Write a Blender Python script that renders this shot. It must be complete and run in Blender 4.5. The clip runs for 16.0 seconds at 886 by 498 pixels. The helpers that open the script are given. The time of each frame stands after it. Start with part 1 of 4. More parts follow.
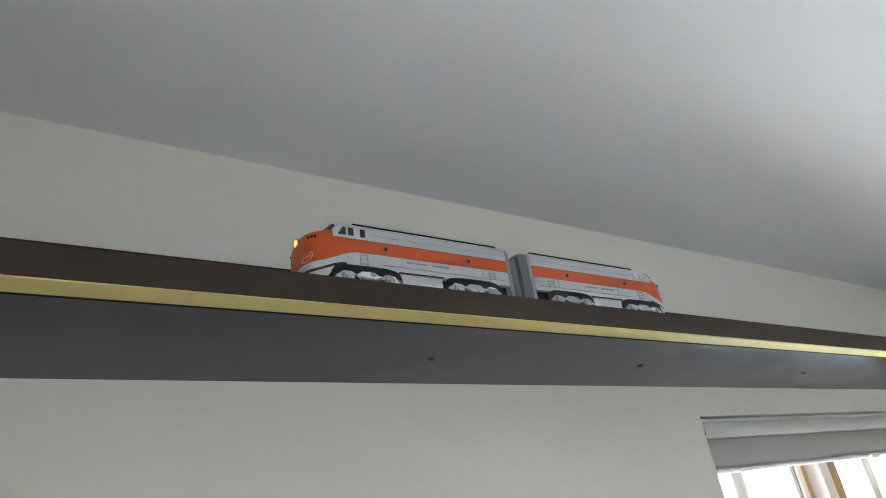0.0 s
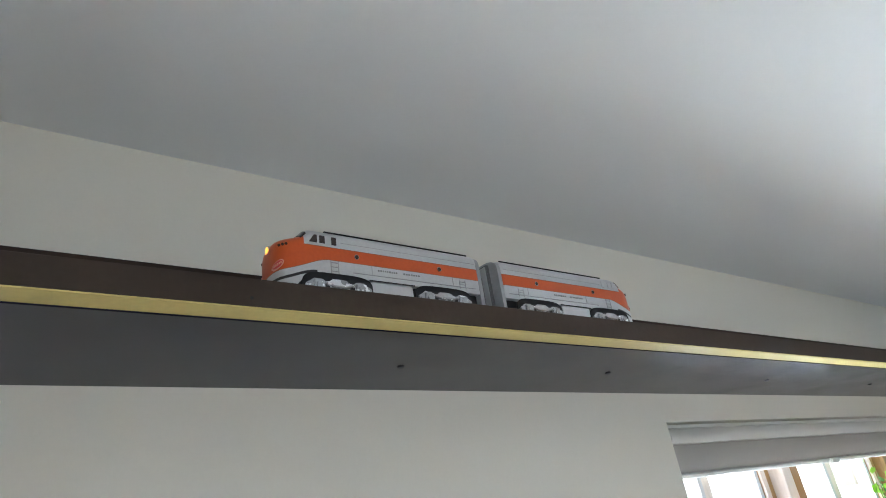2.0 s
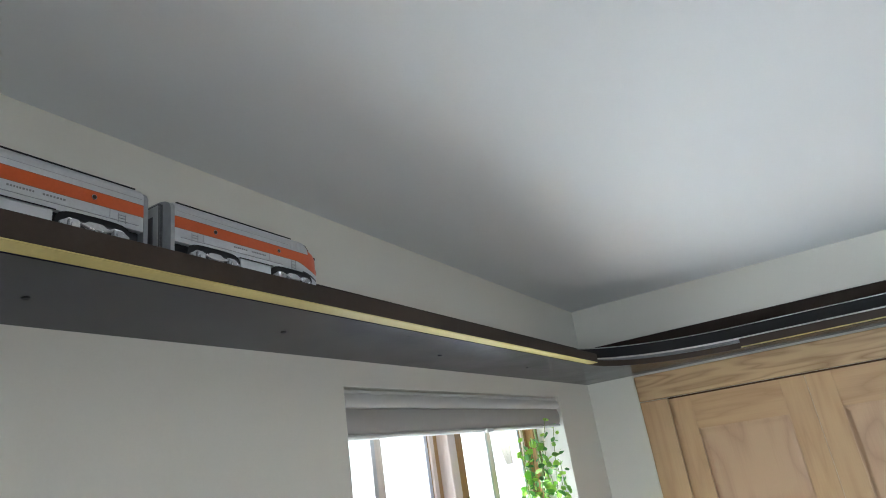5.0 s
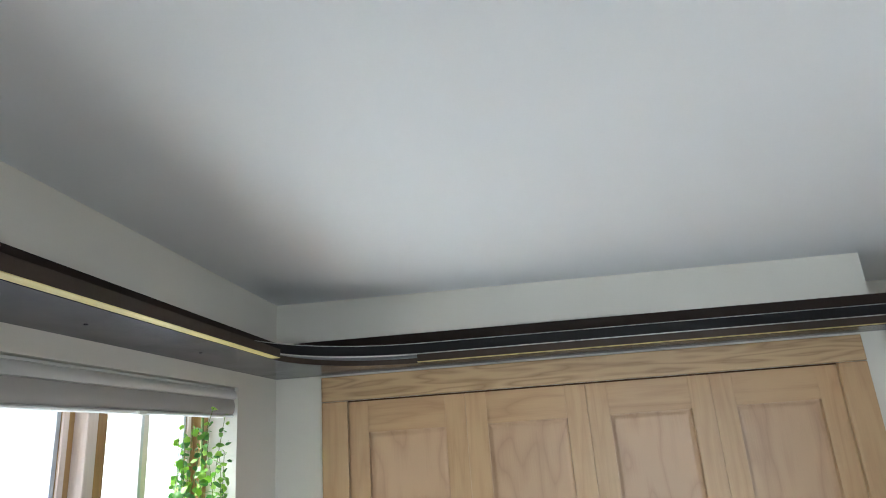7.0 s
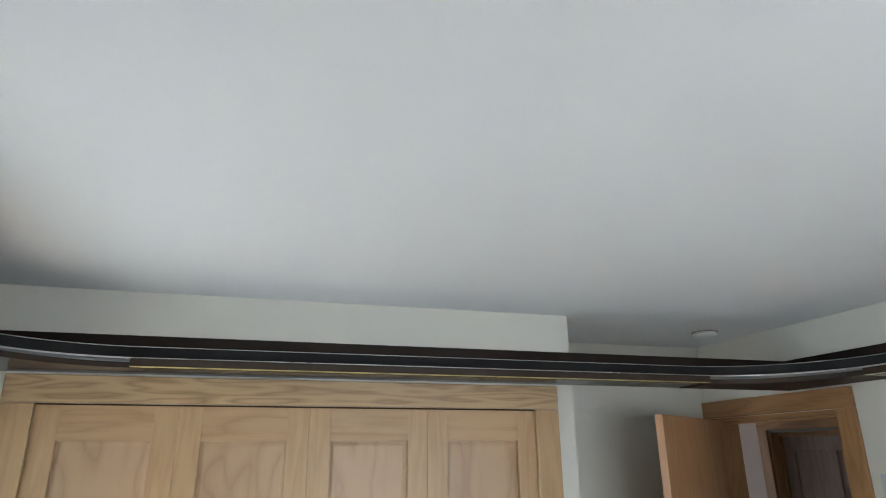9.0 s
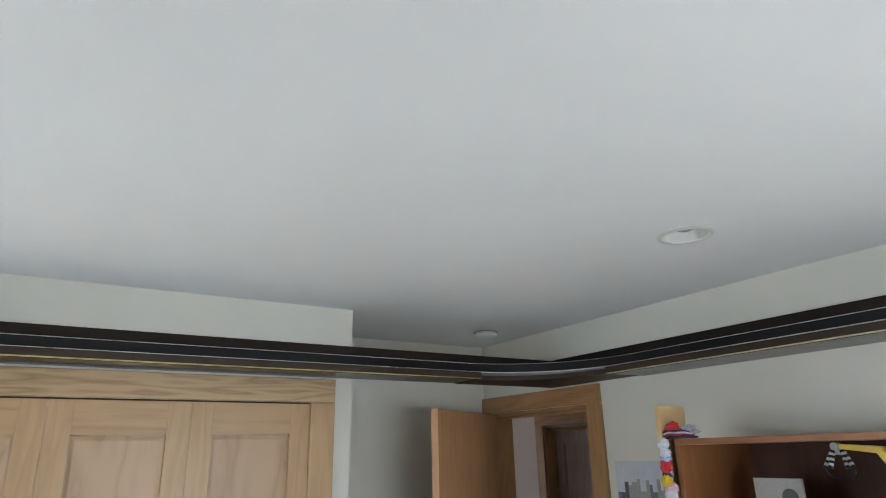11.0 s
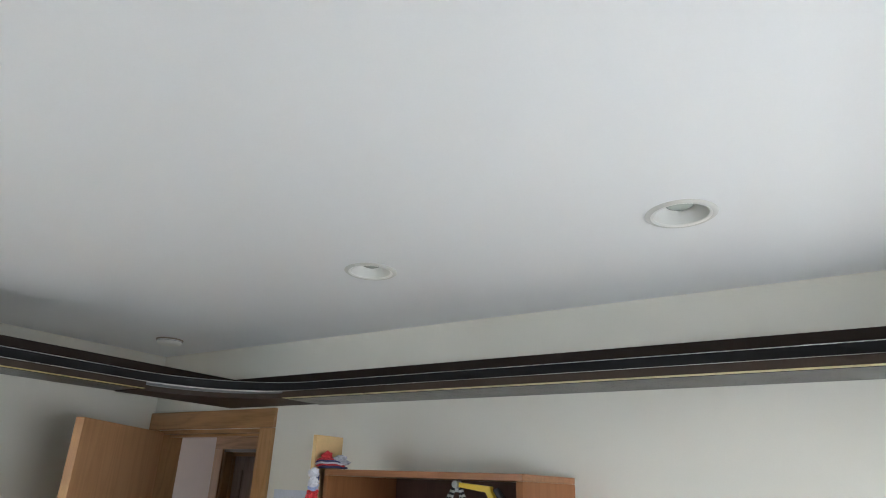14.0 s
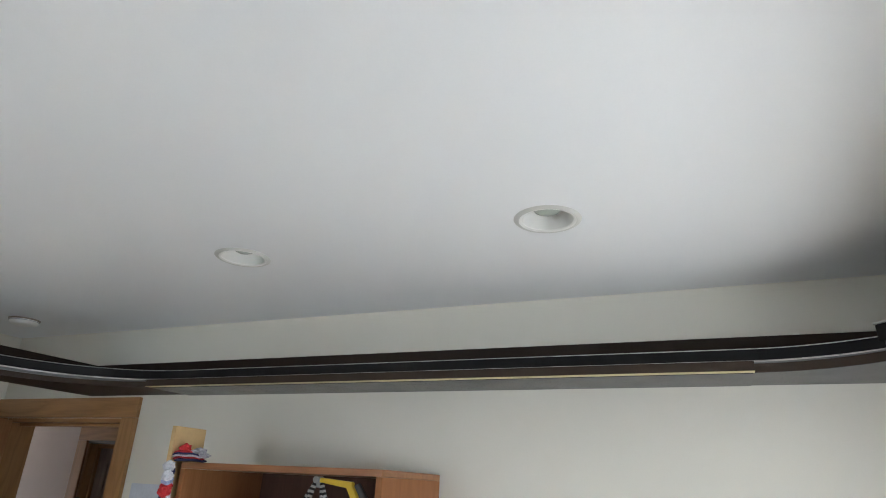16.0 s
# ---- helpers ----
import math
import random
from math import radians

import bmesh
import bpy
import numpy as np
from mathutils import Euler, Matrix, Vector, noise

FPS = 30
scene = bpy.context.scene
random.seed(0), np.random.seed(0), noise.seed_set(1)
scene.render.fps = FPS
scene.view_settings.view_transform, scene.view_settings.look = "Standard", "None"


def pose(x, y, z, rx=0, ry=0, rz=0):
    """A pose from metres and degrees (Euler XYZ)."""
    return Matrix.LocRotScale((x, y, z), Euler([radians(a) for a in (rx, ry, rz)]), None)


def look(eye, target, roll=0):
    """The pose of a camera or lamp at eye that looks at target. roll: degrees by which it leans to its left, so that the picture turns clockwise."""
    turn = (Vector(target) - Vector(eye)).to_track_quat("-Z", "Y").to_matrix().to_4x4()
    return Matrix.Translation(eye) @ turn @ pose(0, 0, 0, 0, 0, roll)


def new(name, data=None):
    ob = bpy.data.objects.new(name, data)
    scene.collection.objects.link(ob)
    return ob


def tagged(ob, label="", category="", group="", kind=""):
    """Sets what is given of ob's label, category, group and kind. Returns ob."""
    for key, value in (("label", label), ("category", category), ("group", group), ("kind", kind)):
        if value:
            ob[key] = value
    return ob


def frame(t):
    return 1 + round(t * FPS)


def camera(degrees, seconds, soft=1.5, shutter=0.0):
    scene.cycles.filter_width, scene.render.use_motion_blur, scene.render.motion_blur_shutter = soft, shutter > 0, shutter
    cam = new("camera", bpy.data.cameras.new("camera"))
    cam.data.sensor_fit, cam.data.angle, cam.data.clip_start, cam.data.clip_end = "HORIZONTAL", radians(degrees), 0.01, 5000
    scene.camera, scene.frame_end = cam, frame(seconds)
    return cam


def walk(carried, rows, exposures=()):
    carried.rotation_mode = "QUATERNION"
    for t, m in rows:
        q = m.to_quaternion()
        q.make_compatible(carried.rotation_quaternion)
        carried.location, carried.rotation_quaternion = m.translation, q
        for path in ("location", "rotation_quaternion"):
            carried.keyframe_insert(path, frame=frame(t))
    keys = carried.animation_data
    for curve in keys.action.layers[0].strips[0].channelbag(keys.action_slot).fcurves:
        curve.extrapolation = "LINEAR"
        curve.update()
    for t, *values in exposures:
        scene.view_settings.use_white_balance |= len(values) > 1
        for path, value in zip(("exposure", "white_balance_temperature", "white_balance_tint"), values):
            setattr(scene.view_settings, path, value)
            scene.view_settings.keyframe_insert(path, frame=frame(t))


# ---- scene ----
cam = camera(71.5, 16.0, soft=1.0)
PATH = [
    (0, pose(-0.3355, -0.0156, 1.9493, 115.532, 7.785, 57.666)),
    (0.5, pose(-0.3340, -0.0189, 1.9531, 115.152, 7.542, 57.389)),
    (1, pose(-0.3297, -0.0211, 1.9550, 115.219, 7.856, 56.707)),
    (1.5, pose(-0.3237, -0.0242, 1.9575, 115.187, 7.691, 55.989)),
    (2, pose(-0.3218, -0.0146, 1.9481, 115.652, 8.130, 55.541)),
    (2.5, pose(-0.3229, -0.0116, 1.9410, 115.705, 8.536, 54.328)),
    (3.0, pose(-0.3284, -0.0554, 1.9502, 114.835, 8.506, 51.471)),
    (3.2, pose(-0.3318, -0.0364, 1.9506, 114.633, 8.874, 50.150)),
    (5.5, pose(-0.2250, 0.0609, 1.9075, 108.469, 7.076, 25.433)),
    (6, pose(-0.1973, 0.0767, 1.9072, 107.607, 5.679, 19.543)),
    (6.5, pose(-0.1754, 0.0935, 1.9097, 106.920, 4.916, 12.762)),
    (7, pose(-0.1207, 0.0842, 1.8903, 106.758, 3.995, 6.063)),
    (7.5, pose(-0.0869, 0.0787, 1.8929, 106.291, 1.758, 0.160)),
    (8, look((-0.05, 0.081, 1.878), (0.109, 1.981, 2.481), -1.0)),
    (8.5, look((-0.032, 0.066, 1.896), (0.323, 1.935, 2.513), 0.5)),
    (9, look((0.003, 0.073, 1.865), (0.521, 1.897, 2.499), -0.4)),
    (11.5, look((0.204, 0.0, 1.833), (1.31, 1.54, 2.467), -0.7)),
    (12, look((0.227, -0.016, 1.83), (1.426, 1.443, 2.486), 0.1)),
    (12.5, look((0.249, -0.034, 1.832), (1.564, 1.304, 2.526), 1.3)),
    (13, look((0.272, -0.05, 1.829), (1.669, 1.188, 2.548), 2.1)),
    (13.5, look((0.296, -0.069, 1.834), (1.779, 1.068, 2.548), 1.8)),
    (14, look((0.32, -0.079, 1.823), (1.883, 0.944, 2.54), 2.2)),
    (14.5, look((0.346, -0.106, 1.83), (1.964, 0.835, 2.536), 2.3)),
    (15, look((0.354, -0.122, 1.826), (2.01, 0.741, 2.543), 2.0)),
    (15.5, look((0.375, -0.143, 1.834), (2.057, 0.672, 2.545), 2.2)),
    (16, look((0.382, -0.158, 1.821), (2.081, 0.61, 2.544), 2.8)),
]
EXPOSURES = [(0.0, 2.47, 5880, 10), (3.2, 2.47, 5880, 10), (5.5, 1.87, 5930, 10), (9.0, 1.91, 6050, 10), (13.0, 1.98, 6140, 11), (16.0, 1.86, 6240, 12)]
walk(cam, PATH, EXPOSURES)

# ---- plan: west wall x, closet front y, east wall x, south wall y, shelf underside, ceiling ----
XA, YB, XC, YD, ZS, H = -1.024, 2.485, 2.382, -0.85, 2.142, 2.44
YR = 3.10          # back wall of the recess
JOG = 1.251        # end of the closet front
WT = 0.20          # thickness of the outer walls

# ---- world, sun, window light ----
world = bpy.data.worlds.new("daylight")
scene.world = world
world.use_nodes = True
wn = world.node_tree
sky = wn.nodes.new("ShaderNodeTexSky")
sky.sky_type = 'NISHITA'
sky.sun_disc = False
sky.sun_elevation = radians(48)
sky.sun_rotation = radians(253)
sky.air_density = 1.0
sky.dust_density = 2.0
wn.links.new(sky.outputs[0], wn.nodes["Background"].inputs[0])
wn.nodes["Background"].inputs[1].default_value = 0.15

sun_data = bpy.data.lights.new("sun", 'SUN')
sun_data.energy = 5.0
sun_data.angle = radians(0.5)
sun_data.color = (1.0, 0.972, 0.93)
sun = new("sun", sun_data)
sun.matrix_world = look((-30, -9, 36), (0, 0, 0))


def window_light(name, m, w, h, power, colour):
    data = bpy.data.lights.new(name, 'AREA')
    data.shape = 'RECTANGLE'
    data.size, data.size_y = w, h
    data.energy, data.color = power, colour
    ob = new(name, data)
    ob.matrix_world = m
    return ob


window_light("window_light_west", look((XA - WT - 0.17, 1.72, 1.55), (XA - WT + 0.83, 1.72, 1.79)), 1.70, 1.32, 7.4, (0.81, 0.93, 0.97))
# added lamp in an unseen south opening, lights the room from behind
window_light("unseen_south_light", look((1.15, YD - WT - 0.03, 1.47), (1.15, YD + 1, 1.47)), 1.60, 1.02, 3.3, (0.88, 0.95, 0.97))


# ---- materials ----
def ramp(nt, fac, stops):
    r = nt.nodes.new("ShaderNodeValToRGB")
    while len(r.color_ramp.elements) < len(stops):
        r.color_ramp.elements.new(0.5)
    for e, (p, c) in zip(r.color_ramp.elements, stops):
        e.position, e.color = p, (*c, 1)
    nt.links.new(fac, r.inputs[0])
    return r.outputs[0]


def noise_tex(nt, vec, scale, detail=4, rough=0.55):
    n = nt.nodes.new("ShaderNodeTexNoise")
    n.inputs["Scale"].default_value, n.inputs["Detail"].default_value = scale, detail
    n.inputs["Roughness"].default_value = rough
    nt.links.new(vec, n.inputs["Vector"])
    return n.outputs["Fac"]


def shade(c, k):
    return tuple(min(1.0, v * k) for v in c)


def paint(name, colour, rough=0.6, metal=0.0, vary=0.08, grain=90, patch=3, bump=0.05, dist=0.002, coat=0.0, spec=0.5):
    """Paint, plastic or metal: two scales of variation in colour and gloss and a fine relief."""
    m = bpy.data.materials.new(name)
    m.use_nodes = True
    nt = m.node_tree
    b = nt.nodes["Principled BSDF"]
    co = nt.nodes.new("ShaderNodeTexCoord").outputs["Object"]
    big, fine = noise_tex(nt, co, patch, 3), noise_tex(nt, co, grain, 5)
    mix = nt.nodes.new("ShaderNodeMath")
    mix.operation = 'MULTIPLY_ADD'
    mix.inputs[1].default_value = 0.45
    nt.links.new(fine, mix.inputs[0])
    half = nt.nodes.new("ShaderNodeMath")
    half.operation = 'MULTIPLY'
    half.inputs[1].default_value = 0.55
    nt.links.new(big, half.inputs[0])
    nt.links.new(half.outputs[0], mix.inputs[2])
    nt.links.new(ramp(nt, mix.outputs[0], [(0.3, shade(colour, 1 - vary)), (0.7, shade(colour, 1 + vary))]), b.inputs["Base Color"])
    mr = nt.nodes.new("ShaderNodeMapRange")
    mr.inputs["To Min"].default_value, mr.inputs["To Max"].default_value = max(0.02, rough - 0.08), min(1, rough + 0.08)
    nt.links.new(big, mr.inputs["Value"])
    nt.links.new(mr.outputs[0], b.inputs["Roughness"])
    b.inputs["Metallic"].default_value = metal
    b.inputs["Coat Weight"].default_value = coat
    b.inputs["Specular IOR Level"].default_value = spec
    if bump:
        bp = nt.nodes.new("ShaderNodeBump")
        bp.inputs["Strength"].default_value, bp.inputs["Distance"].default_value = bump, dist
        nt.links.new(fine, bp.inputs["Height"])
        nt.links.new(bp.outputs[0], b.inputs["Normal"])
    return m


def wood(name, dark, light, axis=2, rough=0.42, scale=1.0, coat=0.15, figure=0.26, spread=9.0, along=0.9, rings=17.0, detail=3, thin=0.6):
    """Boards with long grain along one axis, cathedral figure and pores; each piece is shifted by its own random number."""
    m = bpy.data.materials.new(name)
    m.use_nodes = True
    nt = m.node_tree
    b = nt.nodes["Principled BSDF"]
    co = nt.nodes.new("ShaderNodeTexCoord").outputs["Object"]
    info = nt.nodes.new("ShaderNodeObjectInfo")
    off = nt.nodes.new("ShaderNodeVectorMath")
    off.operation = 'MULTIPLY_ADD'
    off.inputs[1].default_value = (1, 1, 1)
    shift = nt.nodes.new("ShaderNodeVectorMath")
    shift.operation = 'SCALE'
    shift.inputs[0].default_value = (7.3, 5.1, 9.7)
    nt.links.new(info.outputs["Random"], shift.inputs["Scale"])
    nt.links.new(co, off.inputs[0])
    nt.links.new(shift.outputs[0], off.inputs[2])
    mp = nt.nodes.new("ShaderNodeMapping")
    s = [spread * scale] * 3
    s[axis] = along * scale
    mp.inputs["Scale"].default_value = s
    nt.links.new(off.outputs[0], mp.inputs["Vector"])
    swirl = noise_tex(nt, mp.outputs[0], 1.0, detail, 0.5)
    turns = nt.nodes.new("ShaderNodeMath")
    turns.operation = 'MULTIPLY'
    turns.inputs[1].default_value = rings
    nt.links.new(swirl, turns.inputs[0])
    fr = nt.nodes.new("ShaderNodeMath")
    fr.operation = 'PINGPONG'
    fr.inputs[1].default_value = 1.0
    nt.links.new(turns.outputs[0], fr.inputs[0])
    growth = nt.nodes.new("ShaderNodeMath")
    growth.operation = 'POWER'
    growth.inputs[1].default_value = thin
    nt.links.new(fr.outputs[0], growth.inputs[0])
    mp2 = nt.nodes.new("ShaderNodeMapping")
    s2 = [260.0] * 3
    s2[axis] = 9.0
    mp2.inputs["Scale"].default_value = s2
    nt.links.new(off.outputs[0], mp2.inputs["Vector"])
    pores = noise_tex(nt, mp2.outputs[0], 1.0, 3, 0.6)
    blot = noise_tex(nt, off.outputs[0], 2.2, 2, 0.5)
    a = nt.nodes.new("ShaderNodeMath")
    a.operation = 'MULTIPLY_ADD'
    a.inputs[1].default_value = figure
    nt.links.new(growth.outputs[0], a.inputs[0])
    c = nt.nodes.new("ShaderNodeMath")
    c.operation = 'MULTIPLY_ADD'
    c.inputs[1].default_value = 0.30
    nt.links.new(pores, c.inputs[0])
    d = nt.nodes.new("ShaderNodeMath")
    d.operation = 'MULTIPLY'
    d.inputs[1].default_value = 0.36
    nt.links.new(blot, d.inputs[0])
    nt.links.new(d.outputs[0], c.inputs[2])
    nt.links.new(c.outputs[0], a.inputs[2])
    nt.links.new(ramp(nt, a.outputs[0], [(0.22, dark), (0.45 + figure * 0.55, light)]), b.inputs["Base Color"])
    b.inputs["Roughness"].default_value = rough
    b.inputs["Coat Weight"].default_value = coat
    b.inputs["Coat Roughness"].default_value = 0.25
    bp = nt.nodes.new("ShaderNodeBump")
    bp.inputs["Strength"].default_value, bp.inputs["Distance"].default_value = 0.12, 0.001
    nt.links.new(pores, bp.inputs["Height"])
    nt.links.new(bp.outputs[0], b.inputs["Normal"])
    return m


def glow(name, colour, strength):
    m = paint(name, colour, 0.3)
    b = m.node_tree.nodes["Principled BSDF"]
    b.inputs["Emission Color"].default_value = (*colour, 1)
    b.inputs["Emission Strength"].default_value = strength
    return m


def glass(name):
    m = bpy.data.materials.new(name)
    m.use_nodes = True
    nt = m.node_tree
    b = nt.nodes["Principled BSDF"]
    b.inputs["Base Color"].default_value = (0.96, 0.98, 0.975, 1)
    b.inputs["Roughness"].default_value = 0.0
    b.inputs["IOR"].default_value = 1.45
    b.inputs["Transmission Weight"].default_value = 1.0
    return m


M_WALL = paint("wall_paint", (0.755, 0.735, 0.665), 0.75, vary=0.02, grain=220, patch=1.2, bump=0.10, dist=0.0012)
M_HALL = paint("beige_hall_paint", (0.60, 0.51, 0.435), 0.75, vary=0.02, grain=220, patch=1.2, bump=0.08, dist=0.0012)
M_CEIL = paint("ceiling_paint", (0.812, 0.825, 0.832), 0.85, vary=0.015, grain=260, patch=0.8, bump=0.08, dist=0.001)
M_TRIMWHITE = paint("white_gloss_plastic", (0.82, 0.82, 0.79), 0.4, vary=0.02, bump=0.02)
M_FLOOR = paint("carpet", (0.490, 0.484, 0.478), 0.95, vary=0.2, grain=400, patch=5, bump=0.6, dist=0.006)
M_GROUND = paint("pale_ground", (0.66, 0.65, 0.63), 0.9, vary=0.2, grain=6, patch=0.4, bump=0.2, dist=0.02)
M_BROWN = paint("brown_paint", (0.0430, 0.0285, 0.0205), 0.55, vary=0.14, grain=140, patch=6, bump=0.1, spec=0.25)
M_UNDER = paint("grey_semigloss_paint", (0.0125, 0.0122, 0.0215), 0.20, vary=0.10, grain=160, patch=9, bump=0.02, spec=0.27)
# back board brown, darkened to hold the shade that the shelf throws on it
M_BACK = paint("shade_darkened_brown", (0.029, 0.0180, 0.0130), 0.6, vary=0.16, grain=140, patch=6, bump=0.1, spec=0.2)
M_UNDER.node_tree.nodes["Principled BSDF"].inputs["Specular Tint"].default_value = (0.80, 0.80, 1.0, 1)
M_GOLD = paint("yellow_wood_edge", (0.545, 0.452, 0.165), 0.5, spec=0.3, vary=0.10, grain=180, patch=14, bump=0.06)
M_CREAM = paint("cream_wood_edge", (0.56, 0.49, 0.27), 0.5, spec=0.3, vary=0.10, grain=180, patch=14, bump=0.06)
M_CAP = paint("polished_strip", (0.66, 0.65, 0.62), 0.20, 0.9, vary=0.06, grain=200, patch=10, bump=0.02)
M_SCREW = paint("dark_steel", (0.03, 0.03, 0.03), 0.5, 0.6)
M_BLACK = paint("black_roadbed", (0.0135, 0.0125, 0.0135), 0.6, vary=0.2, grain=120, spec=0.3)
M_GREYBED = paint("grey_roadbed", (0.20, 0.20, 0.215), 0.45, 0.1, vary=0.1, grain=150, patch=12)
M_RAIL = paint("nickel_rail", (0.56, 0.55, 0.53), 0.30, 0.75, vary=0.08, grain=200, patch=10, bump=0.02)
M_OAK = wood("oak_upright", (0.410, 0.250, 0.118), (0.505, 0.330, 0.168), 2)
M_OAKH = wood("oak_level", (0.360, 0.213, 0.098), (0.502, 0.326, 0.166), 0, figure=0.34, spread=11.0, along=1.3, rings=9.0, detail=2, thin=0.5)
M_OAKHEAD = wood("oak_head_board", (0.290, 0.174, 0.080), (0.512, 0.350, 0.184), 0, figure=0.50, spread=16.0, along=1.6, rings=17.0, detail=2, thin=0.7)
M_OAKPANEL = wood("oak_panel", (0.372, 0.228, 0.128), (0.504, 0.334, 0.194), 2, figure=0.40, spread=6.5, along=2.2, rings=11.0, detail=1.5, thin=0.4)
M_OAKY = wood("oak_along_y", (0.27, 0.136, 0.052), (0.45, 0.246, 0.103), 1)
M_DOOR = wood("oak_door_leaf", (0.46, 0.232, 0.098), (0.60, 0.325, 0.150), 2, scale=0.7, figure=0.16)
M_DOORCASE = wood("darker_oak_casing", (0.29, 0.150, 0.058), (0.44, 0.245, 0.103), 2)
M_CHERRY = wood("cherry_veneer", (0.225, 0.090, 0.033), (0.315, 0.134, 0.053), 2, 0.5, coat=0.0, figure=0.10, spread=5.0, along=0.5)
M_CHERRYY = wood("cherry_veneer_level", (0.20, 0.082, 0.031), (0.34, 0.150, 0.062), 1, 0.38, figure=0.12)
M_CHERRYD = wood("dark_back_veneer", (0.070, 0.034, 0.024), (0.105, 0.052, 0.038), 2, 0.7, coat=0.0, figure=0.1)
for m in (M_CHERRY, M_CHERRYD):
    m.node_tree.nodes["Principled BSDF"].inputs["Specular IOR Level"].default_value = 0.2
M_DARKDOOR = wood("dark_stained_wood", (0.24, 0.175, 0.135), (0.36, 0.270, 0.215), 2, 0.45)
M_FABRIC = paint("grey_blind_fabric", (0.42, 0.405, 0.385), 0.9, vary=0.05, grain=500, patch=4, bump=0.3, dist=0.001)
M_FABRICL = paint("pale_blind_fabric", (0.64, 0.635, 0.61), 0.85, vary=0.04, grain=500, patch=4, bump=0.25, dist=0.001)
M_GLASS = glass("window_glass")
M_SILVER = paint("silver_train_paint", (0.55, 0.56, 0.58), 0.35, 0.35, vary=0.05, grain=300, patch=30, bump=0.02)
M_TRUCK = paint("bright_silver_truck", (0.54, 0.55, 0.57), 0.26, 0.6, vary=0.2, grain=300, patch=60, bump=0.06)
M_CHROME = paint("chrome_truck", (0.50, 0.50, 0.52), 0.22, 0.9, vary=0.15, grain=400, patch=60, bump=0.1)
M_DARKGREY = paint("dark_grey_rubber", (0.10, 0.10, 0.105), 0.6, vary=0.15, grain=300, patch=40)
M_PANE = paint("dark_cab_pane", (0.055, 0.040, 0.036), 0.15, vary=0.2, bump=0)
M_EMBLEM = paint("red_emblem", (0.60, 0.07, 0.07), 0.35, vary=0.05)
M_LAMP = glow("lit_headlight", (1.0, 0.33, 0.05), 0.48)
M_LEAFS = []
for k, c in enumerate([(0.15, 0.29, 0.04), (0.24, 0.38, 0.05), (0.07, 0.19, 0.035)]):
    lm = paint("leaf_%s" % "abc"[k], c, 0.45, vary=0.25, grain=60, patch=25, bump=0.1)
    lb = lm.node_tree.nodes["Principled BSDF"]
    tl = lm.node_tree.nodes.new("ShaderNodeBsdfTranslucent")
    tl.inputs[0].default_value = (c[0] * 2.1, c[1] * 2.1, c[2] * 3.2, 1)
    ms = lm.node_tree.nodes.new("ShaderNodeMixShader")
    ms.inputs[0].default_value = 0.5
    lm.node_tree.links.new(lb.outputs[0], ms.inputs[1])
    lm.node_tree.links.new(tl.outputs[0], ms.inputs[2])
    lm.node_tree.links.new(ms.outputs[0], lm.node_tree.nodes["Material Output"].inputs[0])
    M_LEAFS.append(lm)
M_STEM = paint("green_stem", (0.14, 0.20, 0.05), 0.5)
M_POT = paint("terracotta", (0.42, 0.19, 0.10), 0.8)
M_CARD = paint("tan_box_board", (0.64, 0.44, 0.21), 0.7, vary=0.08, grain=80, patch=8)
M_RED = paint("red_cloth", (0.55, 0.03, 0.035), 0.85, grain=300)
M_WHITE = paint("white_cloth", (0.62, 0.62, 0.67), 0.85, grain=300)
M_GREYCLOTH = paint("greyish_cloth", (0.42, 0.42, 0.47), 0.85, vary=0.3, grain=90, patch=60)
M_NAVY = paint("navy_cloth", (0.03, 0.035, 0.12), 0.85, grain=300)
M_BLUE = paint("pale_blue_cloth", (0.35, 0.42, 0.62), 0.85, grain=300)
M_PINK = paint("pink_cloth", (0.72, 0.48, 0.52), 0.85, grain=300)
M_YELLOW = paint("yellow_plastic", (0.72, 0.50, 0.02), 0.35, vary=0.08)
M_GREYP = paint("grey_plastic", (0.35, 0.36, 0.37), 0.45)
M_PAPER = paint("paper", (0.66, 0.65, 0.63), 0.8)
M_PAPERB = paint("bluish_paper", (0.62, 0.66, 0.74), 0.8, vary=0.1, patch=14)


# ---- building helpers ----
def bx(bm, x0, y0, z0, x1, y1, z1):
    v = [bm.verts.new((x, y, z)) for z in (z0, z1) for y in (y0, y1) for x in (x0, x1)]
    for f in ((0, 2, 3, 1), (4, 5, 7, 6), (0, 1, 5, 4), (2, 6, 7, 3), (0, 4, 6, 2), (1, 3, 7, 5)):
        bm.faces.new([v[i] for i in f])
    return bm


def boxes(*lims, bevel=0.0, seg=2):
    bm = bmesh.new()
    for a in lims:
        bx(bm, *a)
    if bevel:
        bmesh.ops.bevel(bm, geom=list(bm.edges), offset=bevel, segments=seg, affect='EDGES', profile=0.6)
    return bm


def cyl(bm, a, b, r0, r1=None, n=16, cap=True):
    a, b = Vector(a), Vector(b)
    r1 = r0 if r1 is None else r1
    q = (b - a).to_track_quat('Z', 'Y')
    rings = []
    for p, r in ((a, r0), (b, r1)):
        rings.append([bm.verts.new(p + q @ Vector((r * math.cos(t), r * math.sin(t), 0))) for t in (2 * math.pi * i / n for i in range(n))])
    for i in range(n):
        bm.faces.new((rings[0][i], rings[0][(i + 1) % n], rings[1][(i + 1) % n], rings[1][i]))
    if cap:
        bm.faces.new(rings[0][::-1])
        bm.faces.new(rings[1])
    return bm


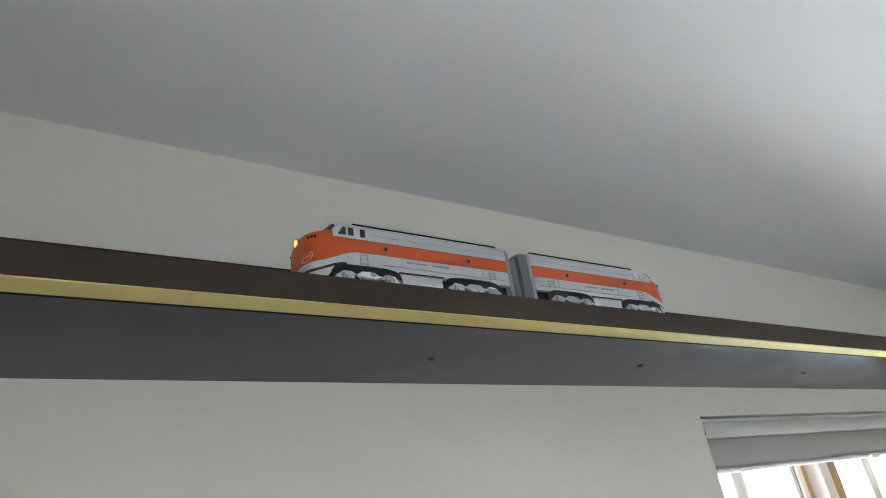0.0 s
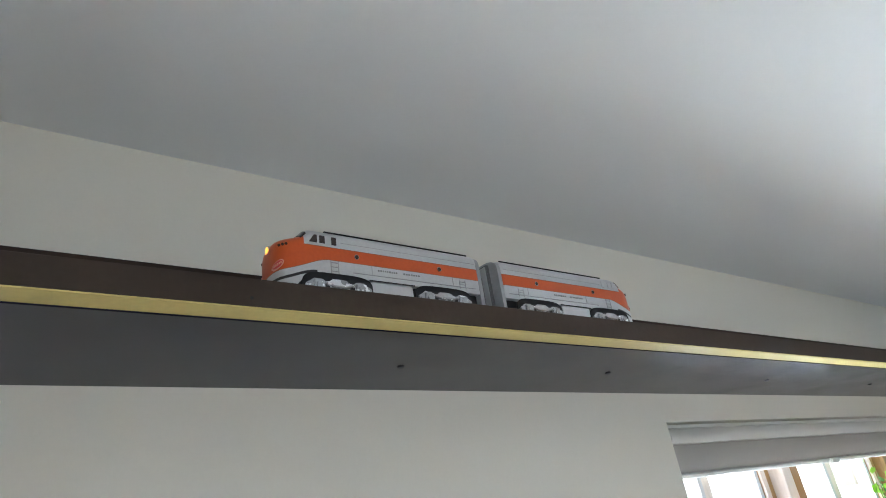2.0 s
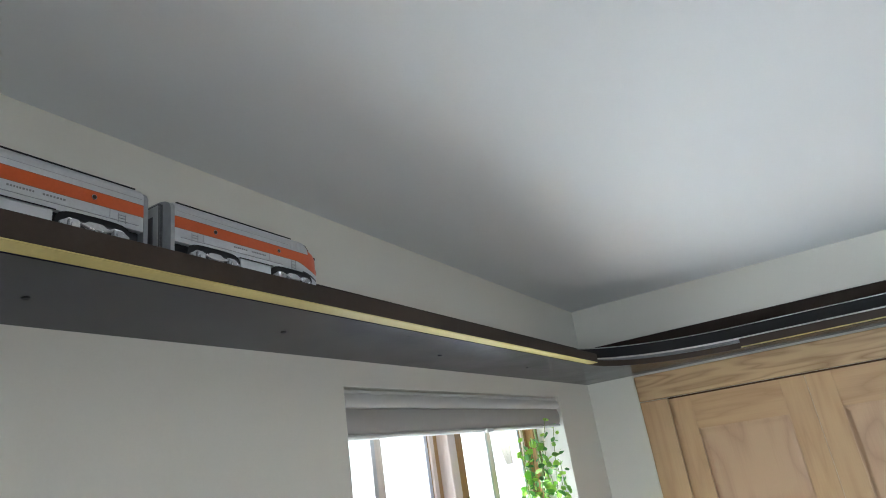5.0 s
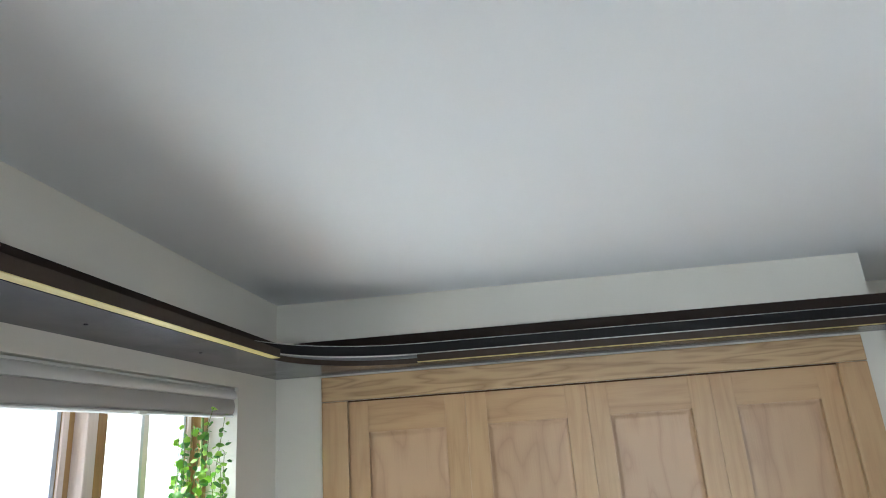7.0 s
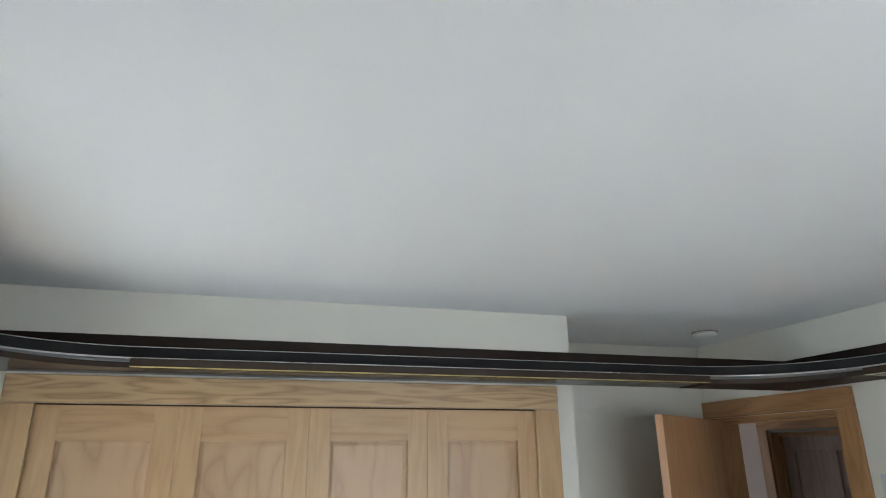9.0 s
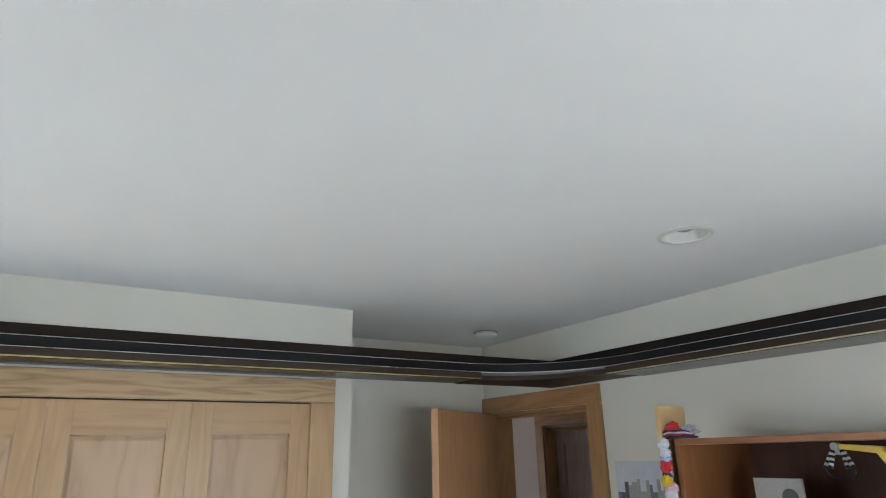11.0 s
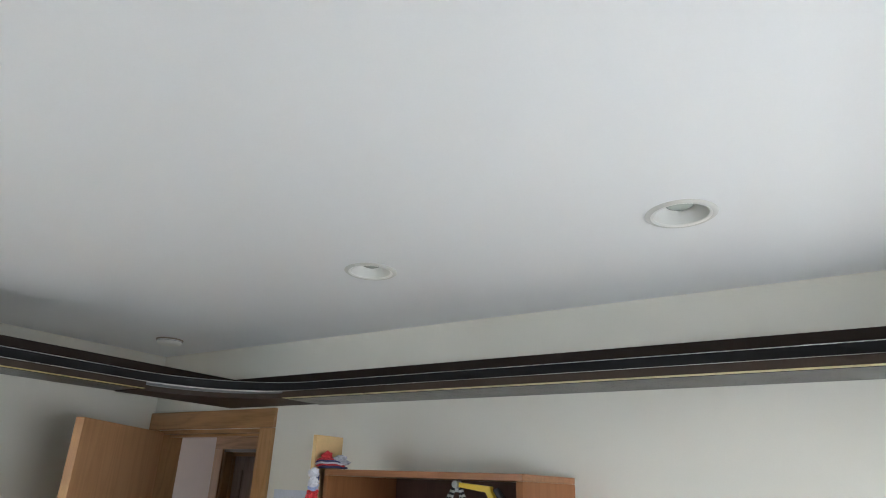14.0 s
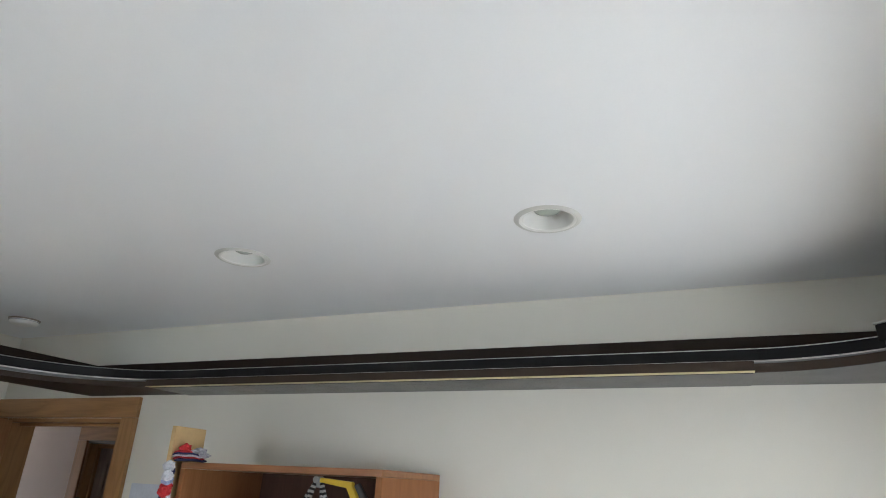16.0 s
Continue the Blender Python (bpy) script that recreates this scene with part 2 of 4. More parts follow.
def lathe(bm, profile, centre, n=40):
    """Turn (radius, z) pairs round a vertical axis."""
    rings = [[bm.verts.new((centre[0] + r * math.cos(2 * math.pi * i / n), centre[1] + r * math.sin(2 * math.pi * i / n), centre[2] + z)) for i in range(n)] for r, z in profile]
    for p, q in zip(rings, rings[1:]):
        for i in range(n):
            bm.faces.new((p[i], p[(i + 1) % n], q[(i + 1) % n], q[i]))
    return bm


def prism(bm, pts, z0, z1):
    lo, hi = [bm.verts.new((x, y, z0)) for x, y in pts], [bm.verts.new((x, y, z1)) for x, y in pts]
    n = len(pts)
    for i in range(n):
        bm.faces.new((lo[i], lo[(i + 1) % n], hi[(i + 1) % n], hi[i]))
    bm.faces.new(lo[::-1])
    bm.faces.new(hi)
    return bm


def tube(bm, pts, r, n=8):
    for a, b in zip(pts, pts[1:]):
        cyl(bm, a, b, r, r, n)
    return bm


def part(name, bm, material, parent=None, label="", smooth=False, loc=None):
    bmesh.ops.recalc_face_normals(bm, faces=list(bm.faces))
    me = bpy.data.meshes.new(name)
    bm.to_mesh(me)
    bm.free()
    if smooth:
        me.shade_smooth()
        me.set_sharp_from_angle(angle=radians(smooth if smooth is not True else 40))
    for m in (material if isinstance(material, (list, tuple)) else [material]):
        me.materials.append(m)
    ob = new(name, me)
    if parent:
        ob.parent = parent
    if loc:
        ob.location = loc
    return tagged(ob, label=label)


def thing(name, loc, label, category, group="", kind="", rz=0):
    ob = new(name)
    ob.empty_display_size = 0.05
    ob.matrix_world = pose(*loc, 0, 0, rz)
    return tagged(ob, label, category, group, kind)


def shared(name, mesh, parent, m, material=None):
    ob = new(name, mesh)
    ob.parent = parent
    ob.matrix_local = m
    return ob


def setting(name, bm, material, label, category="wall", smooth=False):
    return tagged(part(name, bm, material, smooth=smooth), label, category, "", "structure")


# ---- large structure ----
WY0, WY1, WZ0, WZ1 = 0.99, 2.132, 0.95, 2.090      # west window opening
SX0, SX1, SZ0, SZ1 = 0.30, 2.00, 0.95, 2.00        # opening of the unseen south window, added for light
CX0, CX1, CZ = -0.739, 1.076, 2.040                # closet opening
DY0, DY1, DZ = 2.240, 3.016, 2.040                 # doorway in the east wall
LIGHTS = [(1.728, 1.110), (1.728, 0.176)]
LR = 0.064                                         # radius of the hole of a downlight

setting("wall_west", boxes((XA - WT, YD - WT, 0, XA, WY0, H), (XA - WT, WY1, 0, XA, YR + 0.12, H), (XA - WT, WY0, 0, XA, WY1, WZ0), (XA - WT, WY0, WZ1, XA, WY1, H)), M_WALL, "off-white painted wall with a window")
setting("wall_closet_front", boxes((XA, YB, 0, CX0, YB + 0.12, H), (CX1, YB, 0, JOG, YB + 0.12, H), (CX0, YB, CZ, CX1, YB + 0.12, H)), M_WALL, "off-white wall round the closet doors")
setting("wall_closet_side", boxes((JOG - 0.12, YB + 0.12, 0, JOG, YR, H)), M_WALL, "off-white side wall of the closet")
setting("wall_north", boxes((XA, YR, 0, XC + 0.12, YR + 0.12, H)), M_WALL, "off-white back wall of the door recess")
setting("wall_east", boxes((XC, YD - WT, 0, XC + 0.12, DY0, H), (XC, DY1, 0, XC + 0.12, YR, H), (XC, DY0, DZ, XC + 0.12, DY1, H)), M_WALL, "off-white painted wall with a doorway")
setting("wall_south", boxes((XA, YD - WT, 0, SX0, YD, H), (SX1, YD - WT, 0, XC, YD, H), (SX0, YD - WT, 0, SX1, YD, SZ0), (SX0, YD - WT, SZ1, SX1, YD, H)), M_WALL, "off-white painted wall with a window")
setting("floor", boxes((XA - WT, YD - WT, -0.1, 3.67, 5.6, 0)), M_FLOOR, "pale greyish carpeted floor", "floor")


def ceiling_mesh():
    bm = bmesh.new()
    xs = [XA - WT, LIGHTS[0][0] - 0.1, LIGHTS[0][0] + 0.1, XC + 0.12]
    ys = [YD - WT, LIGHTS[1][1] - 0.1, LIGHTS[1][1] + 0.1, LIGHTS[0][1] - 0.1, LIGHTS[0][1] + 0.1, YR + 0.12]
    for i in range(3):
        for j in range(5):
            x0, x1, y0, y1 = xs[i], xs[i + 1], ys[j], ys[j + 1]
            if i == 1 and j in (1, 3):
                cx, cy, n = (x0 + x1) / 2, (y0 + y1) / 2, 48
                inner, outer = [], []
                for k in range(n):
                    c, s = math.cos(2 * math.pi * k / n), math.sin(2 * math.pi * k / n)
                    q = 0.1 / max(abs(c), abs(s))
                    inner.append(bm.verts.new((cx + LR * c, cy + LR * s, H)))
                    outer.append(bm.verts.new((cx + q * c, cy + q * s, H)))
                for k in range(n):
                    bm.faces.new((inner[k], inner[(k + 1) % n], outer[(k + 1) % n], outer[k]))
            else:
                bm.faces.new([bm.verts.new(p) for p in ((x0, y0, H), (x1, y0, H), (x1, y1, H), (x0, y1, H))])
    x0, x1, y0, y1, zt = xs[0], xs[-1], ys[0], ys[-1], H + 0.22
    bm.faces.new([bm.verts.new(p) for p in ((x0, y0, zt), (x1, y0, zt), (x1, y1, zt), (x0, y1, zt))])
    for a, b in (((x0, y0), (x1, y0)), ((x1, y0), (x1, y1)), ((x1, y1), (x0, y1)), ((x0, y1), (x0, y0))):
        bm.faces.new([bm.verts.new(p) for p in ((*a, H), (*b, H), (*b, zt), (*a, zt))])
    bmesh.ops.remove_doubles(bm, verts=list(bm.verts), dist=0.0001)
    return bm


setting("ceiling", ceiling_mesh(), M_CEIL, "flat white painted ceiling", "ceiling")
setting("ground", boxes((-300, -300, -0.6, 300, 300, -0.4)), M_GROUND, "pale sunlit ground outside", "ground")

# hallway beyond the door
HX = 3.55
HDY0, HDY1 = 3.10, 3.93
setting("hall_wall_east", boxes((HX, 1.2, 0, HX + 0.12, HDY0, H), (HX, HDY1, 0, HX + 0.12, 5.6, H), (HX, HDY0, 2.02, HX + 0.12, HDY1, H)), M_HALL, "beige hallway wall with a door")
setting("hall_wall_west", boxes((XC, YR + 0.12, 0, XC + 0.12, 5.6, H)), M_HALL, "beige hallway wall")
setting("hall_wall_south", boxes((XC + 0.12, 1.08, 0, HX, 1.2, H)), M_HALL, "beige end wall of the hallway")
# unseen opening, added so that daylight brightens the hallway
setting("hall_wall_north", boxes((XC + 0.12, 5.6, 0, 2.7, 5.72, H), (3.3, 5.6, 0, HX, 5.72, H), (2.7, 5.6, 2.05, 3.3, 5.72, H), (2.7, 5.6, 0, 3.3, 5.72, 0.75)), M_HALL, "beige end wall of the hallway with an unseen opening added for daylight")
setting("hall_ceiling", boxes((XC + 0.12, 1.08, H, HX + 0.12, 5.72, H + 0.1)), M_CEIL, "white hallway ceiling", "ceiling")


# ---- windows ----
M_WINW = wood("golden_window_wood", (0.26, 0.135, 0.040), (0.42, 0.24, 0.085), 2)
M_WINWY = wood("golden_window_wood_level", (0.17, 0.085, 0.025), (0.30, 0.165, 0.055), 1)


def casement_window(name, y0, y1, z0, z1, label):
    """A two-sash wooden window in a wall that faces +x; the frame's room face is at x = 0."""
    w = tagged(thing(name, (XA - 0.10, 0, 0), label, "window"), kind="structure")
    d0, d1 = -0.09, 0.0
    fw = 0.042
    part("jamb", boxes((d0, y0, z0, d1, y0 + fw, z1), bevel=0.003), M_WINW, w)
    part("jamb", boxes((d0, y1 - fw, z0, d1, y1, z1), bevel=0.003), M_WINW, w)
    part("head", boxes((d0, y0 + fw, z1 - 0.014, d1, y1 - fw, z1), bevel=0.003), M_WINWY, w)
    part("sill", boxes((d0, y0 + fw, z0, d1, y1 - fw, z0 + fw), bevel=0.003), M_WINWY, w)
    mid = (y0 + y1) / 2 - 0.015
    part("centre_post", boxes((d0, mid - 0.034, z0 + fw, d1 + 0.004, mid + 0.006, z1 - 0.014), bevel=0.004), M_WINPOST, w, "pinkish centre post, paled for the window glare")
    part("post_edge", boxes((d0, mid + 0.0062, z0 + fw, d1 + 0.002, mid + 0.0450, z1 - 0.014), bevel=0.004), M_WINW, w, "golden wooden edge of the post")
    for a, b, wd in ((y0 + fw + 0.002, mid - 0.036, M_WINW), (mid + 0.047, y1 - fw - 0.002, M_WINW)):
        sw, s0, s1 = 0.043, d0 + 0.02, d0 + 0.062
        za, zb = z0 + fw + 0.002, z1 - 0.016
        sash = part("sash", boxes((s0, a, za, s1, a + sw, zb), (s0, b - sw, za, s1, b, zb), (s0, a + sw, za, s1, b - sw, za + sw), (s0, a + sw, zb - 0.022, s1, b - sw, zb), bevel=0.003), wd, w)
        m = (a + b) / 2 - 0.020
        part("muntin", boxes((s0 + 0.006, m - 0.0220, za + sw, s1 - 0.006, m - 0.0070, zb - 0.022), bevel=0.003), M_GREYMUNT, sash, "grey-white glazing bar")
        part("muntin_edge", boxes((s0 + 0.010, m - 0.0068, za + sw, s1 - 0.008, m + 0.0220, zb - 0.022), bevel=0.002), M_WINTAN, sash, "pale tan edge of the glazing bar")
        part("glazing_bead", boxes((s0 + 0.004, b - sw - 0.0150, za + sw, s1 - 0.004, b - sw - 0.0002, zb - 0.022), bevel=0.002), M_WINPALE, sash, "pale bluish glazing bead")
        part("stile_face", boxes((s1 - 0.010, b - sw + 0.0002, za + 0.002, s1 + 0.003, b - sw + 0.0200, zb - 0.002), bevel=0.002), M_WINPOST, sash, "inner edge of the stile, paled for the window glare")
        for p, q in ((a + sw, m - 0.0220), (m + 0.0220, b - sw - 0.0152)):
            g = part("pane", boxes((s0 + 0.018, p, za + sw, s0 + 0.022, q, zb - 0.022)), M_GLASS, sash)
            g.visible_shadow = False
    return w


# pinkish wood lightened so that its colour carries the window's glare
M_WINPOST = wood("glare_paled_wood", (0.70, 0.59, 0.53), (0.84, 0.74, 0.68), 2)
M_WINPALE = wood("pale_sash_wood", (0.44, 0.48, 0.54), (0.54, 0.58, 0.64), 2)
M_GREYMUNT = paint("grey_white_bar", (0.53, 0.535, 0.55), 0.5, vary=0.05)
M_WINTAN = wood("pale_tan_wood", (0.56, 0.49, 0.42), (0.68, 0.60, 0.53), 2)
casement_window("window_1", WY0, WY1, WZ0, WZ1, "two-sash wooden casement window with glazing bars")
# unseen board, white so that sun bounced to the ceiling stays untinted
setting("sill_board", boxes((XA - 0.10, WY0, WZ0, XA + 0.03, WY1, WZ0 + 0.022), bevel=0.004), M_CEIL, "unseen window sill board, made white to bounce neutral light", "sill")


# unseen window, made up to frame the south lamp's opening
def south_window():
    w = thing("window_2", (0, YD - 0.10, 0), "unseen wooden window with two panes, added to let in light", "window", "", "structure")
    for a in ((SX0, -0.08, SZ0, SX0 + 0.05, 0, SZ1), (SX1 - 0.05, -0.08, SZ0, SX1, 0, SZ1), ((SX0 + SX1) / 2 - 0.04, -0.08, SZ0, (SX0 + SX1) / 2 + 0.04, 0, SZ1)):
        part("jamb", boxes(a, bevel=0.003), M_OAK, w)
    for z0, z1 in ((SZ0, SZ0 + 0.05), (SZ1 - 0.05, SZ1)):
        for p, q in ((SX0 + 0.05, (SX0 + SX1) / 2 - 0.04), ((SX0 + SX1) / 2 + 0.04, SX1 - 0.05)):
            part("rail", boxes((p, -0.08, z0, q, 0, z1), bevel=0.003), M_OAKH, w)
    for p, q in ((SX0 + 0.05, (SX0 + SX1) / 2 - 0.04), ((SX0 + SX1) / 2 + 0.04, SX1 - 0.05)):
        part("pane", boxes((p, -0.045, SZ0 + 0.05, q, -0.04, SZ1 - 0.05)), M_GLASS, w).visible_shadow = False


south_window()


def window_blind():
    """A raised fabric shade under the head of the west window."""
    y0, y1 = WY0 + 0.004, WY1 - 0.004
    t = thing("window_blind", (XA, 0, WZ1), "grey fabric window blind pulled up to the top", "blind")

    def strip(profile, ya, yb):
        bm = bmesh.new()
        n = len(profile)
        rows = [[bm.verts.new((x, ya + (yb - ya) * k / 24, z + 0.0003 * math.sin(k * 1.3 + 2))) for x, z in profile] for k in range(25)]
        for p, q in zip(rows, rows[1:]):
            for i in range(n):
                bm.faces.new((p[i], p[(i + 1) % n], q[(i + 1) % n], q[i]))
        bm.faces.new(rows[0])
        bm.faces.new(rows[-1][::-1])
        return bm

    part("headrail", strip([(-0.055, -0.004), (-0.055, -0.010), (-0.008, -0.010), (-0.008, -0.004)], y0, y1), M_FABRICL, t, "pale headrail", 40)
    part("valance", strip([(-0.050, -0.011), (-0.008, -0.011), (-0.003, -0.020), (-0.001, -0.030), (-0.004, -0.0385), (-0.050, -0.0385)], y0 + 0.001, y1 - 0.001), M_FABRICL, t, "pale upper fold", 50)
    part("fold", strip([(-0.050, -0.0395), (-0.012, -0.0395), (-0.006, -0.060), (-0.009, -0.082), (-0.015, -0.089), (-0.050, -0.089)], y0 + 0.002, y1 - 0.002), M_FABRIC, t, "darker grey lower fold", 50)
    part("bottom_rail", strip([(-0.045, -0.0895), (-0.012, -0.0895), (-0.009, -0.093), (-0.012, -0.097), (-0.045, -0.097)], y0 + 0.002, y1 - 0.002), M_FABRICL, t, "pale bottom rail", 40)
    bm = bmesh.new()
    bx(bm, -0.016, 1.570, -0.101, -0.004, 1.612, -0.091)
    bmesh.ops.bevel(bm, geom=list(bm.edges), offset=0.003, segments=2, affect='EDGES')
    part("pull_clip", bm, M_TRIMWHITE, t, "white pull clip")


window_blind()


# ---- closet ----
def closet():
    part_group = thing("closet_casing", (0, YB, 0), "flat oak casing round the closet opening", "door casing", "", "structure")
    part("side_casing", boxes((-0.836, -0.018, 0, CX0 + 0.004, 0, CZ - 0.002), bevel=0.003), M_OAK, part_group)
    part("side_casing", boxes((CX1 - 0.004, -0.018, 0, 1.174, 0, CZ - 0.002), bevel=0.003), M_OAK, part_group)
    part("head_casing", boxes((-0.836, -0.019, CZ, 1.174, 0, 2.133), bevel=0.003), M_OAKHEAD, part_group)
    wl = (CX1 - CX0 - 0.004) / 4
    st = 0.078

    def leaf(x, hinge):
        d = thing("bifold_door", (x, YB + 0.030, 0.012), "pale pinkish oak bifold closet door with sunk panels", "closet door", "bifold closet doors")
        w, h, th = wl - 0.0007, 2.0215, 0.028
        part("stile", boxes((0, -th, 0, st, 0, h), bevel=0.001), M_OAK, d)
        part("stile", boxes((w - st, -th, 0, w, 0, h), bevel=0.001), M_OAK, d)
        for z0, z1 in ((0, 0.20), (0.93, 1.05), (h - 0.117, h)):
            part("rail", boxes((st, -th, z0, w - st, 0, z1), bevel=0.001), M_OAKH, d)
        for z0, z1 in ((0.20, 0.93), (1.05, h - 0.117)):
            bm = bmesh.new()
            e = 0.016
            lev = [(st, z0, w - st, z1, -0.010), (st + 0.006, z0 + 0.006, w - st - 0.006, z1 - 0.006, -0.010), (st + e, z0 + e, w - st - e, z1 - e, -0.0118), (st + e + 0.004, z0 + e + 0.004, w - st - e - 0.004, z1 - e - 0.004, -0.0120)]
            rings = [[bm.verts.new(p) for p in ((x0, y, za), (x1, y, za), (x1, y, zb), (x0, y, zb))] for x0, za, x1, zb, y in lev]
            for p, q in zip(rings, rings[1:]):
                for i in range(4):
                    bm.faces.new((p[i], p[(i + 1) % 4], q[(i + 1) % 4], q[i]))
            bm.faces.new(rings[-1])
            back = [bm.verts.new((v.co.x, -0.004, v.co.z)) for v in rings[0]]
            bm.faces.new(back[::-1])
            for i in range(4):
                bm.faces.new((back[i], back[(i + 1) % 4], rings[0][(i + 1) % 4], rings[0][i]))
            part("panel", bm, M_OAKPANEL, d, "oak panel with cathedral grain")
        if hinge:
            bm = bmesh.new()
            lathe(bm, [(0.0, 0.0), (0.016, 0.002), (0.018, 0.010), (0.010, 0.016), (0.008, 0.026), (0.0, 0.026)], (0, 0, 0), 20)
            bmesh.ops.rotate(bm, verts=list(bm.verts), matrix=Matrix.Rotation(radians(-90), 3, 'X'))
            bmesh.ops.translate(bm, verts=list(bm.verts), vec=(w / 2, -th - 0.026, 0.99))
            part("knob", bm, M_OAK, d, "turned wooden knob", True)

    for i in range(4):
        leaf(CX0 + 0.002 + wl * i + 0.0008, i in (1, 2))
    setting("closet_track", boxes((CX0, YB + 0.004, CZ - 0.008, CX1, YB + 0.05, CZ - 0.0005)), M_SLOT, "dark bifold track under the closet head", "track")


M_SLOT = paint("dark_brown_slot", (0.085, 0.050, 0.028), 0.9, spec=0.1)
closet()


# ---- entry door ----
def entry_door():
    c = thing("door_casing", (XC, 0, 0), "flat oak casing round the open doorway", "door casing", "", "structure")
    part("side_casing", boxes((-0.018, 2.150, 0, 0, DY0 - 0.004, DZ + 0.002), bevel=0.003), M_DOORCASE, c)
    part("side_casing", boxes((-0.018, DY1 + 0.004, 0, 0, YR - 0.001, DZ + 0.002), bevel=0.003), M_DOORCASE, c)
    part("head_casing", boxes((-0.019, 2.150, DZ + 0.003, 0, YR - 0.001, 2.130), bevel=0.003), M_OAKY, c)
    part("jamb", boxes((-0.002, DY0 - 0.001, 0, 0.122, DY0 + 0.018, DZ - 0.018)), M_DOORCASE, c)
    part("jamb", boxes((-0.002, DY1 - 0.018, 0, 0.122, DY1 + 0.001, DZ - 0.018)), M_DOORCASE, c)
    part("head_jamb", boxes((-0.002, DY0 - 0.001, DZ - 0.017, 0.122, DY1 + 0.001, DZ + 0.001)), M_OAKY, c)
    part("door_stop", boxes((0.045, DY0 + 0.019, DZ - 0.030, 0.075, DY1 - 0.019, DZ - 0.0175)), M_OAKY, c)
    part("hall_casing", boxes((0.121, 2.150, 0, 0.139, DY0, DZ), bevel=0.003), M_DOORCASE, c)
    part("hall_casing", boxes((0.121, DY1, 0, 0.139, 3.106, DZ), bevel=0.003), M_DOORCASE, c)
    part("hall_head", boxes((0.121, 2.150, DZ + 0.001, 0.140, 3.106, 2.130), bevel=0.003), M_OAKY, c)
    hx, hy = XC - 0.012, DY1 - 0.022
    ang = math.degrees(math.atan2(2.552 - hy, 1.708 - hx))
    d = thing("door_1", (hx, hy, 0.012), "plain oak door standing half open", "door", "", "structure", ang)
    part("leaf", boxes((0.004, -0.0175, 0, 0.806, 0.0175, 2.018), bevel=0.002), M_DOOR, d)
    for s in (-1, 1):
        bm = bmesh.new()
        cyl(bm, (0.745, s * 0.0175, 0.98), (0.745, s * 0.026, 0.98), 0.030, 0.027, 24)
        cyl(bm, (0.745, s * 0.026, 0.98), (0.745, s * 0.050, 0.98), 0.010, 0.010, 16)
        lathe(bm, [(0.0, -0.026), (0.018, -0.019), (0.026, 0.0), (0.018, 0.019), (0.0, 0.026)], (0.745, s * 0.066, 0.98), 20)
        part("knob", bm, M_BRASS, d, "brass door knob", True)
    for z in (0.22, 1.0, 1.80):
        part("hinge", cyl(bmesh.new(), (0.0, -0.014, z - 0.045), (0.0, -0.014, z + 0.045), 0.006), M_BRASS, d, "brass hinge", True)


M_BRASS = paint("brass", (0.62, 0.44, 0.17), 0.3, 1.0, vary=0.1)
entry_door()


def hall_door():
    c = thing("hall_door_casing", (HX, 0, 0), "oak casing round a hallway door", "door casing", "", "structure")
    part("side_casing", boxes((-0.018, HDY0 - 0.09, 0, 0, HDY0, 2.018), bevel=0.003), M_DOORCASE, c)
    part("side_casing", boxes((-0.018, HDY1, 0, 0, HDY1 + 0.09, 2.018), bevel=0.003), M_DOORCASE, c)
    part("head_casing", boxes((-0.019, HDY0 - 0.09, 2.019, 0, HDY1 + 0.09, 2.11), bevel=0.003), M_OAKY, c)
    part("jamb", boxes((0, HDY0 - 0.001, 0, 0.12, HDY0 + 0.02, 2.0)), M_DOORCASE, c)
    part("jamb", boxes((0, HDY1 - 0.02, 0, 0.12, HDY1 + 0.001, 2.0)), M_DOORCASE, c)
    part("head_jamb", boxes((0, HDY0 - 0.001, 2.001, 0.12, HDY1 + 0.001, 2.022)), M_PALEJAMB, c, "pale head jamb")
    part("door_stop", boxes((0.062, HDY0 + 0.021, 1.972, 0.084, HDY1 - 0.021, 2.0005)), M_OAKY, c)
    for ya, yb in ((HDY0 + 0.0205, HDY0 + 0.034), (HDY1 - 0.034, HDY1 - 0.0205)):
        part("door_stop", boxes((0.062, ya, 0, 0.084, yb, 1.971)), M_DOORCASE, c)
    d = thing("door_2", (HX + 0.085, HDY0 + 0.022, 0.01), "dark stained panelled hallway door, closed", "door", "", "structure")
    w, h = HDY1 - HDY0 - 0.044, 1.985
    for a in ((0, 0, 0, 0.035, 0.10, h), (0, w - 0.10, 0, 0.035, w, h), (0, w / 2 - 0.05, 0.22, 0.035, w / 2 + 0.05, h - 0.12)):
        part("stile", boxes(a, bevel=0.003), M_DARKDOOR, d)
    for z0, z1 in ((0, 0.22), (h - 0.12, h)):
        part("rail", boxes((0, 0.10, z0, 0.035, w - 0.10, z1), bevel=0.003), M_DARKDOOR, d)
    for p, q in ((0.10, w / 2 - 0.05), (w / 2 + 0.05, w - 0.10)):
        part("panel", boxes((0.012, p, 0.22, 0.024, q, h - 0.12)), M_DARKDOOR, d)
    bm = bmesh.new()
    cyl(bm, (-0.05, 0.06, 0.98), (0.0, 0.06, 0.98), 0.012, 0.025, 16)
    part("knob", bm, M_BRASS, d, "brass door knob", True)


M_PALEJAMB = paint("pale_jamb", (0.20, 0.17, 0.14), 0.6)
hall_door()


# ---- train shelf ----
BT = 0.018                  # board thickness
CR = 0.60                   # reach of a corner piece along each wall
FT = 0.0275                  # fascia thickness
ZF, ZB = 2.170, 2.277       # tops of the fascia and of the back board
